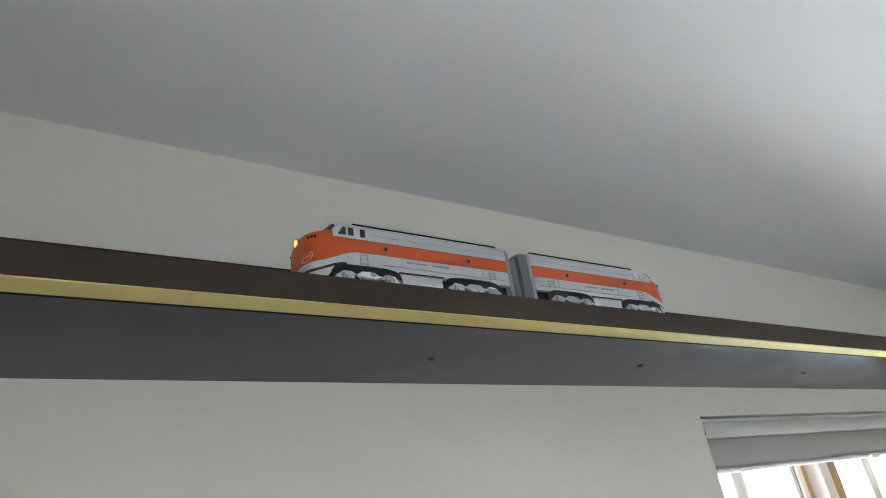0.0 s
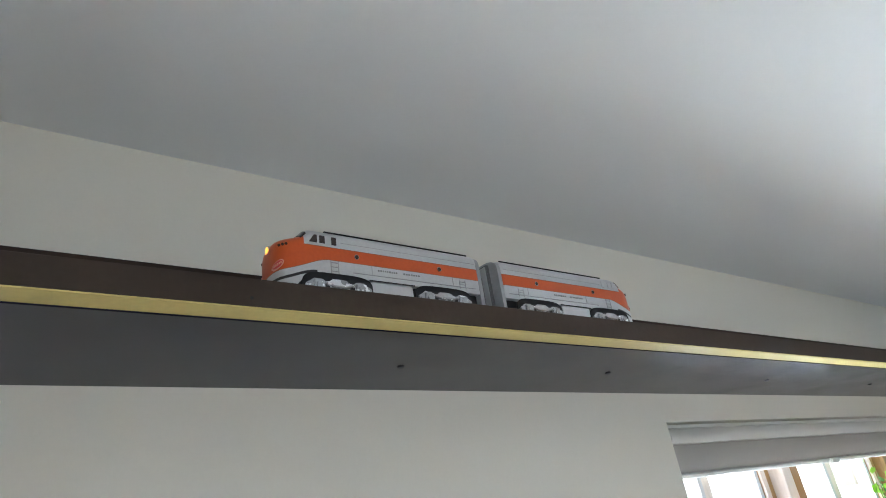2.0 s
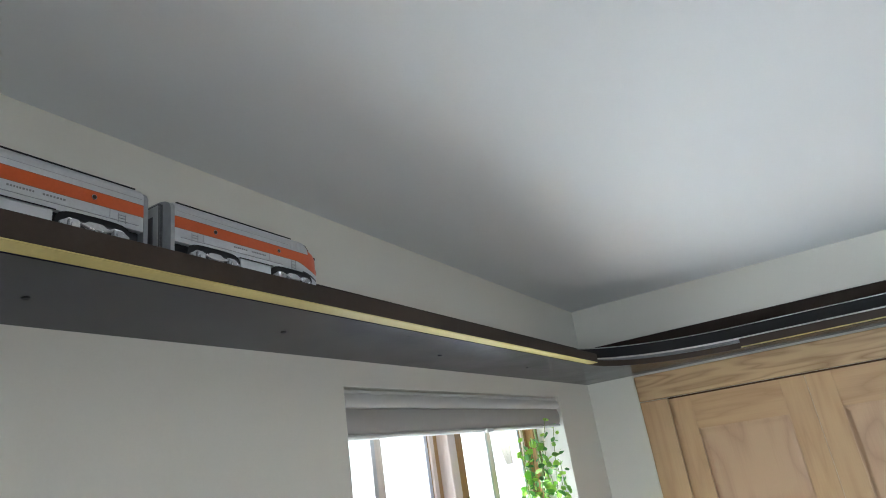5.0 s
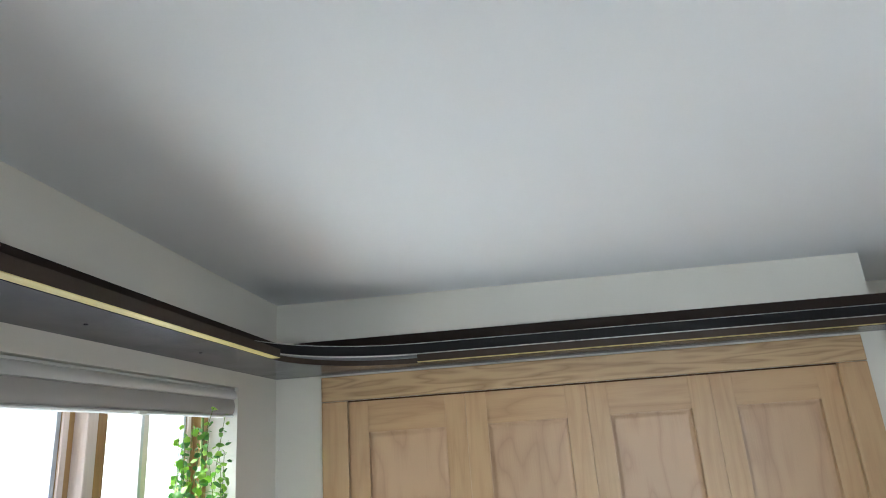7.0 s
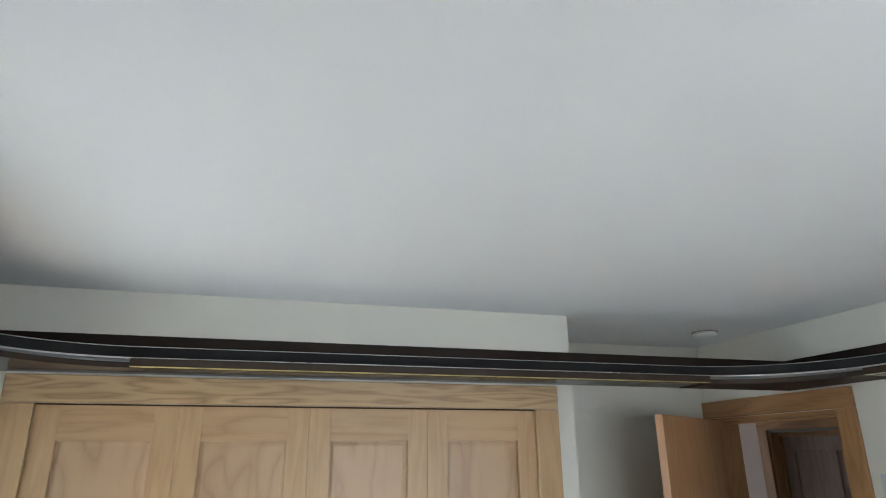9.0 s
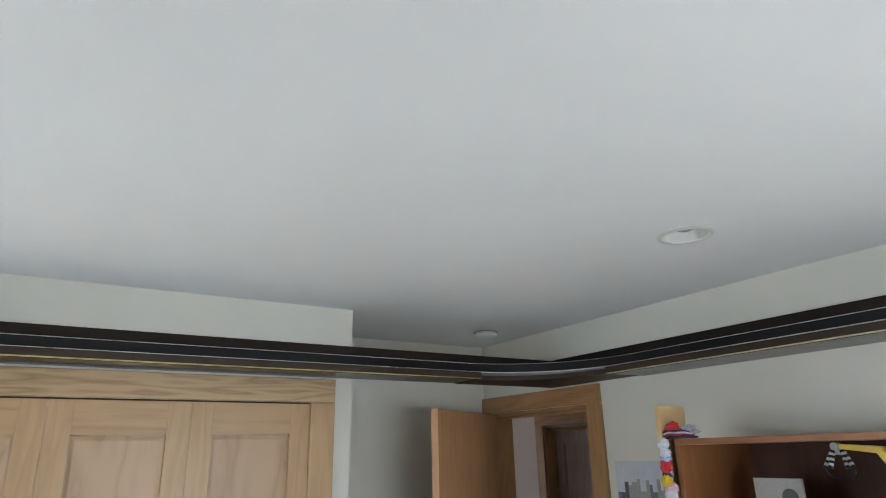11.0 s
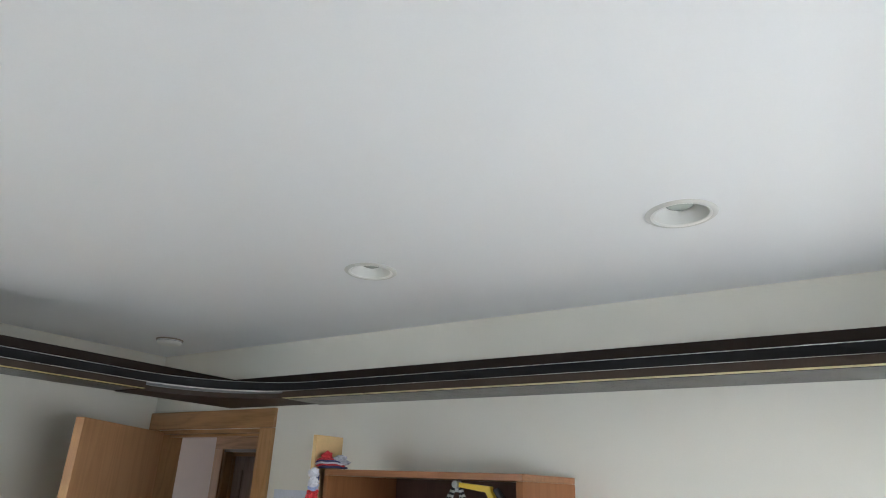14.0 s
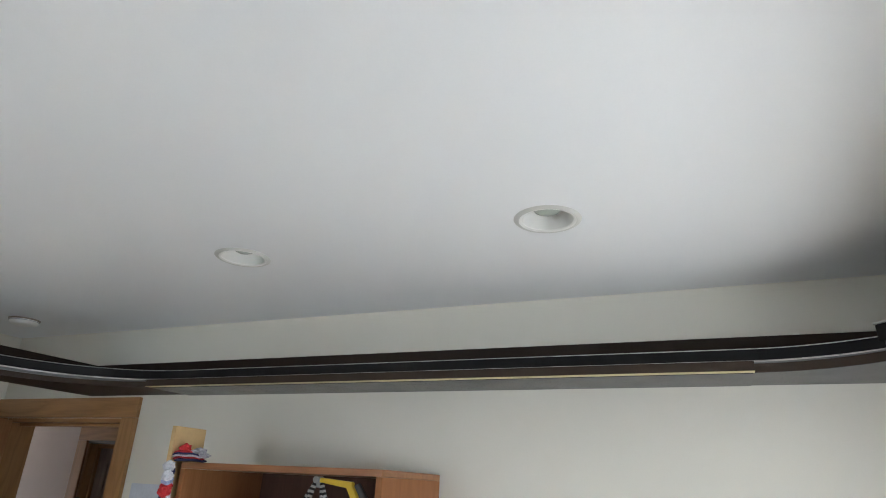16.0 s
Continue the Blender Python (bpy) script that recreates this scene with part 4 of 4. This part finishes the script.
    P("lens", lathe_x(0.2703, 0.0, 0.0640, 0.0045, 0.0012), M_LAMP if lit else M_SILVER, hl, "glowing amber lens" if lit else "unlit lens", True)
    for sg in (-1, 1):
        for nm, grow, lift, mat, lb in (("emblem_rim", 1.0, 0.0010, M_EMBLEMRIM, "pale pink oval rim"), ("nose_emblem", 0.80, 0.0016, M_EMBLEM, "red oval emblem"), ("emblem_writing", 0.62, 0.0019, M_EMBLEMRIM, "pale bars of writing")):
            bars = nm == "emblem_writing"
            bm = bmesh.new()
            cols = []
            for k in range(15):
                u = 2 * k / 14 - 1
                f = 0.5 + 0.5 * u * grow
                # from the front of the nose round to its flank
                x, y = nose_at(0.0 + 0.58 * f)
                nrm = Vector((0.75 - 0.45 * f, 0.45 + 0.45 * f, 0)).normalized() * lift
                hh = 0.0046 * grow * (0.42 if bars else max(0.02, 1 - u * u) ** 0.5)
                cols.append([bm.verts.new((x + nrm.x * g, sg * (y + nrm.y * g), 0.0355 + 0.0040 * f + q * hh)) for g, q in ((1, -1), (1, 1), (-2, 1), (-2, -1))])
            for k, (p, q) in enumerate(zip(cols, cols[1:])):
                if bars and k % 3 == 2:
                    continue
                for i in range(4):
                    bm.faces.new((p[i], p[(i + 1) % 4], q[(i + 1) % 4], q[i]))
            bm.faces.new(cols[0])
            bm.faces.new(cols[-1][::-1])
            P(nm, bm, mat, t, lb, 60)
    P("pilot_slot", boxes((0.2500, -0.0085, 0.0035, 0.2702, 0.0085, 0.0110), bevel=0.002), M_ROOF, t, "black coupler opening")
    P("coupler", boxes((0.2600, -0.0028, 0.0050, 0.2765, 0.0028, 0.0085), (0.2740, -0.0050, 0.0035, 0.2795, 0.0050, 0.0100), bevel=0.001), M_DARKGREY, t, "dark coupler")
    bm = bmesh.new()
    ends = [[bm.verts.new(p) for p in section(px, 0.0346, 0.0846, 0.0120)] for px in (-0.0030, 0.0026)]
    for i in range(len(ends[0])):
        bm.faces.new((ends[0][i], ends[0][(i + 1) % len(ends[0])], ends[1][(i + 1) % len(ends[0])], ends[1][i]))
    bm.faces.new(ends[0])
    bm.faces.new(ends[1][::-1])
    P("end_panel", bm, M_ENDGREY, t, "flat grey rear end panel", 50)
    dia = P("diaphragm", boxes((-0.0085, -0.0180, 0.0180, -0.0028, 0.0180, 0.0780), bevel=0.002), M_GREYP, t, "grey rear diaphragm")
    for k in range(3):
        P("pleat", boxes((-0.0080 + k * 0.0020, -0.0192, 0.0200, -0.0070 + k * 0.0020, 0.0192, 0.0790), bevel=0.0004), M_DARKGREY, dia, "dark rubber pleat")
    P("rear_door", boxes((-0.0096, -0.0085, 0.0220, -0.0086, 0.0085, 0.0640), bevel=0.0005), M_DARKGREY, t, "dark end door")
    P("rear_coupler", boxes((-0.0140, -0.0028, 0.0085, 0.0060, 0.0028, 0.0125), bevel=0.001), M_DARKGREY, t, "dark coupler bar")
    return t


def nose_at(f):
    """A place on the rounded plan of the nose, from its front (0) back to its flank (1)."""
    line = [(0.2702, 0.0135), (0.2685, 0.0208), (0.2660, 0.0260), (0.2630, 0.0294), (0.2595, 0.0316), (0.2555, 0.0330)]
    k = min(4, int(f * 5))
    g = f * 5 - k
    (xa, ya), (xb, yb) = line[k], line[k + 1]
    return xa + (xb - xa) * g, ya + (yb - ya) * g


def prism_y(pts, y0, y1):
    bm = bmesh.new()
    lo, hi = [bm.verts.new((x, y0, z)) for x, z in pts], [bm.verts.new((x, y1, z)) for x, z in pts]
    n = len(pts)
    for i in range(n):
        bm.faces.new((lo[i], lo[(i + 1) % n], hi[(i + 1) % n], hi[i]))
    bm.faces.new(lo[::-1])
    bm.faces.new(hi)
    return bm


def lathe_x(x, y, z, r, d, n=24):
    """A shallow dome that faces +x."""
    bm = bmesh.new()
    lathe(bm, [(r, 0), (r * 0.9, d * 0.5), (r * 0.5, d * 0.9), (0.0005, d)], (0, 0, 0), n)
    bmesh.ops.rotate(bm, verts=list(bm.verts), matrix=Matrix.Rotation(radians(90), 3, 'Y'))
    bmesh.ops.translate(bm, verts=list(bm.verts), vec=(x, y, z))
    return bm


TX = XA + 0.1280
diesel_unit(pose(TX, 0.4625, ZR, 0, 0, -90), True, "silver and orange model diesel locomotive with lit headlight on the track", 0.966)
diesel_unit(pose(TX, 0.4985, ZR, 0, 0, 90), False, "silver and orange model diesel locomotive coupled behind on the track", 0.975)


def parked_car():
    """A dark wagon with a loaded top that stands on the far corner curve."""
    a = radians(-52)
    cx, cy = XC - CR + (CR - 0.1235) * math.cos(a), YD + CR + (CR - 0.1235) * math.sin(a)
    t = thing("model_wagon", (cx, cy, ZR), "dark model wagon with a silver rail parked on the curved track", "model train", "", "", math.degrees(a) - 90)
    part("body", boxes((-0.115, -0.032, 0.020, 0.115, 0.032, 0.060), bevel=0.003), M_BLACK, t, "black wagon body")
    part("deck_rail", boxes((-0.118, -0.034, 0.060, 0.118, 0.034, 0.065), bevel=0.001), M_RAIL, t, "silver deck edge")
    part("cabin", boxes((-0.080, -0.026, 0.065, 0.080, 0.026, 0.085), bevel=0.004), M_BROWN, t, "dark brown cabin")
    for px in (-0.06, -0.02, 0.03):
        part("stack", cyl(bmesh.new(), (px, 0.0, 0.085), (px, 0.0, 0.102), 0.007, 0.009, 16), M_DARKGREY, t, "dark round stack", True)
    for ax in (-0.075, 0.075):
        tk = part("truck", boxes((ax - 0.028, -0.026, 0.008, ax + 0.028, 0.026, 0.020), bevel=0.002), M_DARKGREY, t)
        for s in (-1, 1):
            for dx in (-0.016, 0.016):
                part("wheel", cyl(bmesh.new(), (ax + dx, s * 0.018, 0.009), (ax + dx, s * 0.024, 0.009), 0.009, 0.009, 20), M_SCREW, tk, "", True)


parked_car()


# ---- ceiling fittings ----
def downlight(x, y):
    t = thing("downlight", (x, y, H), "round white recessed ceiling light, switched off", "ceiling light", "recessed ceiling lights")
    part("trim", lathe(bmesh.new(), [(0.0625, 0.001), (0.0625, -0.002), (0.068, -0.0045), (0.0695, -0.0045)], (0, 0, 0), 56), M_TRIMWHITE, t, "white inner lip", True)
    part("flange", lathe(bmesh.new(), [(0.0695, -0.0043), (0.078, -0.0035), (0.082, -0.0005), (0.082, 0.0)], (0, 0, 0), 56), M_FLANGE, t, "dull white flange", True)
    part("baffle", lathe(bmesh.new(), [(0.0625, 0.0), (0.058, 0.020), (0.053, 0.042)], (0, 0, 0), 56), M_BAFFLE, t, "white conical baffle", 50)
    part("reflector", lathe(bmesh.new(), [(0.053, 0.0422), (0.048, 0.070), (0.046, 0.10), (0.0005, 0.10)], (0, 0, 0), 56), M_REFL, t, "dull grey inner reflector", 50)
    lamp = part("bulb", lathe(bmesh.new(), [(0.0005, 0.014), (0.018, 0.016), (0.032, 0.023), (0.036, 0.036), (0.028, 0.060), (0.020, 0.0995), (0.0005, 0.0995)], (0, 0, 0), 40), M_BULB, t, "frosted reflector bulb", 50)
    return t


M_BAFFLE = paint("satin_white_baffle", (0.70, 0.70, 0.67), 0.45, vary=0.03)
M_FLANGE = paint("dull_white_flange", (0.60, 0.60, 0.57), 0.5, vary=0.04)
M_REFL = paint("dull_reflector", (0.34, 0.35, 0.33), 0.45, 0.2)
M_BULB = paint("frosted_bulb", (0.42, 0.46, 0.42), 0.25, vary=0.05)
for lx, ly in LIGHTS:
    downlight(lx, ly)

# brown base colour paints the shaded rim of the white detector
M_SDBASE = paint("shade_brown_plastic", (0.28, 0.23, 0.19), 0.5)
sd = thing("smoke_detector", (2.098, 2.660, H), "round white smoke detector on the ceiling", "smoke detector")
part("base", lathe(bmesh.new(), [(0.0005, -0.006), (0.060, -0.006), (0.063, -0.004), (0.063, -0.0005), (0.0005, -0.0005)], (0, 0, 0), 48), M_SDBASE, sd, "base plate, browned for its shaded rim", 40)
part("cover", lathe(bmesh.new(), [(0.056, -0.0062), (0.058, -0.014), (0.052, -0.022), (0.040, -0.025), (0.0005, -0.026)], (0, 0, 0), 48), M_TRIMWHITE, sd, "", 40)
part("vent_ring", lathe(bmesh.new(), [(0.0545, -0.0095), (0.0592, -0.0095), (0.0592, -0.0115), (0.0545, -0.0115)], (0, 0, 0), 48), M_GREYP, sd, "grey vent slot", 40)


# ---- bookcase and the things on it ----
BX, BY0, BY1, BZ = 1.982, 0.715, 1.456, 1.861
bc = thing("bookcase", (BX, BY0, 0), "open reddish-brown cherry veneer bookcase against the wall", "bookcase")
bw, bd, bt = BY1 - BY0, XC - 0.004 - BX, 0.020
part("side_panel", boxes((0, 0, 0, bd, bt, BZ - bt), bevel=0.0015), M_CHERRY, bc)
part("side_panel", boxes((0, bw - bt, 0, bd, bw, BZ - bt), bevel=0.0015), M_CHERRY, bc)
part("top_panel", boxes((0, 0, BZ - bt + 0.0005, bd, bw, BZ), bevel=0.0015), M_CHERRYY, bc)
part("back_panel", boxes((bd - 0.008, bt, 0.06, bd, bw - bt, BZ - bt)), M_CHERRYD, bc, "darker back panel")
for z in (0.06, 0.46, 0.86, 1.20, 1.545):
    part("shelf_board", boxes((0.008, bt + 0.0005, z, bd - 0.009, bw - bt - 0.0005, z + bt), bevel=0.001), M_CHERRYY, bc)
part("plinth", boxes((0.02, bt + 0.0005, 0, 0.036, bw - bt - 0.0005, 0.059)), M_CHERRYY, bc)
SZ = 1.545 + bt             # top of the highest inner board

post = thing("tan_board", (1.964, 1.488, 0), "tall tan wooden board standing beside the bookcase", "board")
part("board", boxes((0, 0, 0, 0.136, 0.018, 1.972), bevel=0.002), M_CARD, post)


def cloth_fold(points, r, material_seq, parent, names, rough=0.45):
    """Crumpled soft pieces of cloth, each its own colour."""
    for k, (p, s, mat) in enumerate(zip(points, r, material_seq)):
        bm = bmesh.new()
        bmesh.ops.create_icosphere(bm, subdivisions=4, radius=1)
        for v in bm.verts:
            q = v.co * 1.6 + Vector((k * 3.1, 1.7 * k, 0.4))
            nz = 1 + rough * noise.noise(q) + 0.22 * noise.noise(q * 2.7) + 0.10 * abs(noise.noise(q * 6.1))
            v.co = Vector((v.co.x * s[0], v.co.y * s[1], v.co.z * s[2])) * nz
        part(names[k], bm, mat, parent, "", True, loc=p)


def wavy_brim(name, z, r, thick, wave, material, parent, off=(0.0, 0.0)):
    """A thin soft disc of cloth with a waving rim."""
    bm = bmesh.new()
    n, rings = 40, (0.15, 0.55, 0.85, 1.0)
    layers = []
    for lift in (thick / 2, -thick / 2):
        layers.append([[bm.verts.new((off[0] + q * r * 0.72 * math.cos(a), off[1] + q * r * math.sin(a), z + lift * (1 if q < 1 else 0.2) + wave * q * q * (0.6 * math.sin(2 * a + 1) + 0.4 * math.sin(5 * a)))) for a in (2 * math.pi * k / n for k in range(n))] for q in rings])
    for rows in layers:
        for p, q in zip(rows, rows[1:]):
            for k in range(n):
                bm.faces.new((p[k], p[(k + 1) % n], q[(k + 1) % n], q[k]))
        bm.faces.new(rows[0])
    for k in range(n):
        bm.faces.new((layers[0][-1][k], layers[0][-1][(k + 1) % n], layers[1][-1][(k + 1) % n], layers[1][-1][k]))
    return part(name, bm, material, parent, "", 60)


hat = thing("striped_cloth_hat", (2.000, 1.443, BZ), "crumpled red, white and navy striped cloth hat", "hat")
for nm, z, r, th, mat, off in (("brim", 0.006, 0.058, 0.006, M_NAVY, (-0.004, -0.010)), ("stripe", 0.012, 0.056, 0.005, M_RED, (-0.008, -0.004)), ("stripe", 0.018, 0.057, 0.006, M_WHITE, (-0.010, -0.002)), ("stripe", 0.024, 0.053, 0.006, M_NAVY, (-0.010, 0.002)), ("band", 0.030, 0.042, 0.007, M_RED, (-0.012, 0.008))):
    wavy_brim(nm, z, r, th, 0.004, mat, hat, off)
cloth_fold([(-0.014, 0.012, 0.040), (0.002, -0.034, 0.032), (0.004, -0.054, 0.022)],
           [(0.015, 0.019, 0.016), (0.022, 0.024, 0.013), (0.018, 0.018, 0.008)],
           [M_RED, M_GREYCLOTH, M_GREYCLOTH], hat, ["knob", "crown", "crown"], 0.35)

doll = thing("cloth_garland", (1.966, 1.472, 1.56), "red, white, blue and yellow cloth garland hanging on the tan board", "garland")
seq = [(0.286, M_WHITE, 0.024), (0.268, M_NAVY, 0.015), (0.258, M_WHITE, 0.022), (0.242, M_BLUE, 0.022), (0.226, M_RED, 0.026), (0.210, M_RED, 0.024), (0.196, M_WHITE, 0.014), (0.190, M_NAVY, 0.020), (0.171, M_YELLOW, 0.025), (0.148, M_PINK, 0.026), (0.122, M_WHITE, 0.027), (0.096, M_NAVY, 0.024), (0.068, M_RED, 0.024), (0.040, M_WHITE, 0.022)]
names = ["%s_scrap" % {M_WHITE: "white", M_NAVY: "navy", M_BLUE: "blue", M_RED: "red", M_YELLOW: "yellow", M_PINK: "pink"}[q[1]] for q in seq]
cloth_fold([(-0.014 + 0.007 * math.sin(k * 2.2), 0.0 + 0.004 * math.cos(k * 1.7), z) for k, (z, _, _) in enumerate(seq)], [(0.015, w * 0.82, 0.017) for _, _, w in seq], [m for _, m, _ in seq], doll,
           names, 0.25)
part("cord", tube(bmesh.new(), [(-0.004, 0.010, 0.285), (-0.010, 0.004, 0.25), (-0.010, 0.0, 0.02)], 0.0025), M_WHITE, doll)


def crane():
    """A yellow toy crane arm with a hanging clamshell grab."""
    t = thing("toy_crane", (2.10, 0.80, SZ), "yellow toy crane with a black and white striped grab", "toy crane")
    part("base", boxes((-0.06, -0.055, 0, 0.06, 0.055, 0.035), bevel=0.006), M_DARKGREY, t, "dark base")
    part("cab", boxes((-0.045, -0.040, 0.035, 0.045, 0.040, 0.100), bevel=0.008), M_YELLOW, t, "yellow cab")

    def beam(a, b, h0, h1, wy):
        bm = bmesh.new()
        a, b = Vector(a), Vector(b)
        d = (b - a).normalized()
        up = d.cross(Vector((1, 0, 0))).normalized()
        vs = []
        for p, h in ((a, h0), (b, h1)):
            vs.append([bm.verts.new(p + up * s * h / 2 + Vector((q * wy / 2, 0, 0))) for s, q in ((-1, -1), (-1, 1), (1, 1), (1, -1))])
        for i in range(4):
            bm.faces.new((vs[0][i], vs[0][(i + 1) % 4], vs[1][(i + 1) % 4], vs[1][i]))
        bm.faces.new(vs[0][::-1])
        bm.faces.new(vs[1])
        bmesh.ops.bevel(bm, geom=list(bm.edges), offset=0.002, segments=2, affect='EDGES')
        return bm

    part("lower_arm", beam((-0.03, -0.040, 0.070), (-0.045, 0.062, 0.250), 0.022, 0.019, 0.018), M_YELLOW, t, "yellow lower arm")
    part("upper_arm", beam((-0.045, 0.050, 0.250), (-0.050, 0.162, 0.262), 0.019, 0.013, 0.018), M_YELLOW, t, "yellow upper arm")
    part("ram", tube(bmesh.new(), [(-0.020, -0.045, 0.12), (-0.030, 0.045, 0.252)], 0.011, 12), M_DARKGREY, t, "black hydraulic ram")
    part("hinge", cyl(bmesh.new(), (-0.066, 0.168, 0.262), (-0.036, 0.168, 0.262), 0.0105, 0.0105, 20), M_GREYP, t, "grey hinge", True)
    for s in (-1.0, -0.45, 0.45, 1.0):
        # splayed striped fingers
        line = [Vector((-0.050 - 0.008 * u, 0.168 + (0.012 if s > 0 else -0.012) + s * 0.026 * u, 0.252 - 0.048 * u)) for u in (0.0, 0.14, 0.28, 0.42, 0.56, 0.70, 0.84, 1.0)]
        g = part("grab_finger", cyl(bmesh.new(), line[0], line[1], 0.0060, 0.0066, 12), M_BLACK, t, "black and white striped grab finger", True)
        for k in range(1, 7):
            part("band", cyl(bmesh.new(), line[k], line[k + 1], 0.0068, 0.0066, 12), M_CARDGREY if k % 2 else M_BLACK, g, "", True)
    part("grab_ring", tube(bmesh.new(), [(-0.055, 0.168 + 0.038 * math.cos(a), 0.198 - 0.024 * math.sin(a)) for a in (math.pi * k / 12 for k in range(13))], 0.0028, 8), M_BLACK, t, "dark curved grab lip", True)
    part("grab_link", tube(bmesh.new(), [(-0.050, 0.168, 0.262), (-0.050, 0.168, 0.240)], 0.007, 12), M_GREYP, t, "grey link")


crane()

card = thing("photo_card", (2.14, 1.215, SZ), "pale printed card standing inside the bookcase", "card")
part("sheet", boxes((0, -0.078, 0, 0.010, 0.078, 0.170), bevel=0.001), M_CARDGREY, card)
part("printed_patch", cyl(bmesh.new(), (-0.0014, -0.036, 0.115), (-0.0002, -0.036, 0.115), 0.026, 0.026, 24), M_DARKGREY, card, "dark printed patch")
part("foot", boxes((0.0102, -0.02, 0, 0.060, 0.02, 0.006)), M_PAPER, card)

poster = thing("wall_poster", (XC, 1.955, 1.36), "pale blue poster of a grey city skyline on the wall", "poster")
part("paper", boxes((-0.0022, -0.153, 0, -0.0006, 0.153, 0.421)), M_PAPERB, poster)
rnd = random.Random(4)
py = 0.148
while py > -0.140:
    pw, ph = rnd.uniform(0.012, 0.034), rnd.uniform(0.285, 0.352)
    if py > 0.06:
        ph = min(ph, 0.335)
    part("printed_tower", boxes((-0.0030, max(-0.150, py - pw), 0.06, -0.0023, py, ph)), rnd.choice((M_DARKGREY, M_GREYP, M_GREYP, M_PRINTBLUE)), poster, "printed grey building")
    py -= pw + 0.001
for k in range(9):
    yy = 0.135 - k * 0.030
    part("printed_line", boxes((-0.0036, yy - 0.004, 0.10, -0.0031, yy, 0.26)), M_PAPER if k % 2 else M_NAVY, poster, "thin printed line")


# ---- plant on the window sill ----
def vine():
    px, py, pz = XA - 0.030, 1.975, WZ0 + 0.022
    t = thing("potted_vine", (px, py, pz), "leafy green climbing plant in a terracotta pot on the sill", "plant")
    part("pot", lathe(bmesh.new(), [(0.0005, 0.0), (0.042, 0.0), (0.055, 0.085), (0.060, 0.085), (0.060, 0.105), (0.052, 0.105), (0.050, 0.09), (0.0005, 0.088)], (0, 0, 0), 32), M_POT, t, "terracotta pot", 40)
    rnd = random.Random(11)
    spots = []
    part("stake", tube(bmesh.new(), [(-0.01, 0.0, 0.088), (-0.012, 0.0, 1.02)], 0.0045), M_STEM, t, "thin green stake")
    for k in range(14):
        ph, reach = rnd.uniform(0, 6.28), rnd.uniform(0.90, 1.02) if k not in (7, 8) else 1.03
        base_y = (-0.150, -0.115, -0.085, -0.05, -0.02, 0.02, 0.05, -0.075, 0.05, 0.09, -0.13, -0.10, -0.065, 0.12)[k]
        pts = []
        for i in range(31):
            u = i / 30
            y = 1.25 * base_y * min(1, u * 1.6) + 0.022 * math.sin(ph + 7 * u) + (0.05 * u ** 3 if k == 8 else 0)
            x = -0.004 + 0.018 * math.sin(ph * 1.7 + 5.3 * u) + (0.055 * u ** 4 if k in (0, 7) else 0)
            pts.append(Vector((x, y, 0.088 + (reach - 0.088) * u)))
        part("stem", tube(bmesh.new(), pts, 0.0011, 6), M_STEM, t, "thin green stem", True)
        for i in range(19, 31):
            for _ in range(2):
                if rnd.random() < 0.92:
                    spots.append((pts[i] + Vector((rnd.uniform(-0.012, 0.012), rnd.uniform(-0.014, 0.014), rnd.uniform(-0.012, 0.012))), i / 30))


    def leaf_mesh(name, mat, lobes):
        bm = bmesh.new()
        n = 14
        rim = []
        for i in range(n):
            a = 2 * math.pi * i / n
            r = 1.0 - 0.35 * math.cos(a) * (1 if lobes == 0 else 0.4) + 0.13 * lobes * math.cos(5 * a)
            rim.append((0.55 - r * 0.62 * math.cos(a), 0.58 * r * math.sin(a)))
        top = [bm.verts.new((x, y, 0.10 * abs(y) - 0.16 * x * x + 0.02)) for x, y in rim]
        c = bm.verts.new((0.5, 0, -0.02))
        low = [bm.verts.new((v.co.x, v.co.y, v.co.z - 0.015)) for v in top]
        c2 = bm.verts.new((0.5, 0, -0.035))
        for i in range(n):
            j = (i + 1) % n
            bm.faces.new((c, top[i], top[j]))
            bm.faces.new((c2, low[j], low[i]))
            bm.faces.new((top[i], low[i], low[j], top[j]))
        bmesh.ops.recalc_face_normals(bm, faces=list(bm.faces))
        me = bpy.data.meshes.new(name)
        bm.to_mesh(me)
        bm.free()
        me.materials.append(mat)
        return me

    meshes = [leaf_mesh("leaf", m, lo) for m, lo in zip(M_LEAFS, (0.9, 1.2, 0.6))]
    for k, (p, u) in enumerate(spots):
        s = rnd.uniform(0.012, 0.023) * (1.0 if u < 0.93 else 0.8)
        a = rnd.uniform(0, 360)
        m = Matrix.Translation(p) @ pose(0, 0, 0, rnd.uniform(-50, 50), rnd.uniform(-10, 70), a) @ Matrix.Scale(s, 4)
        shared("leaf", meshes[k % 3], t, m)
    return t


vine()
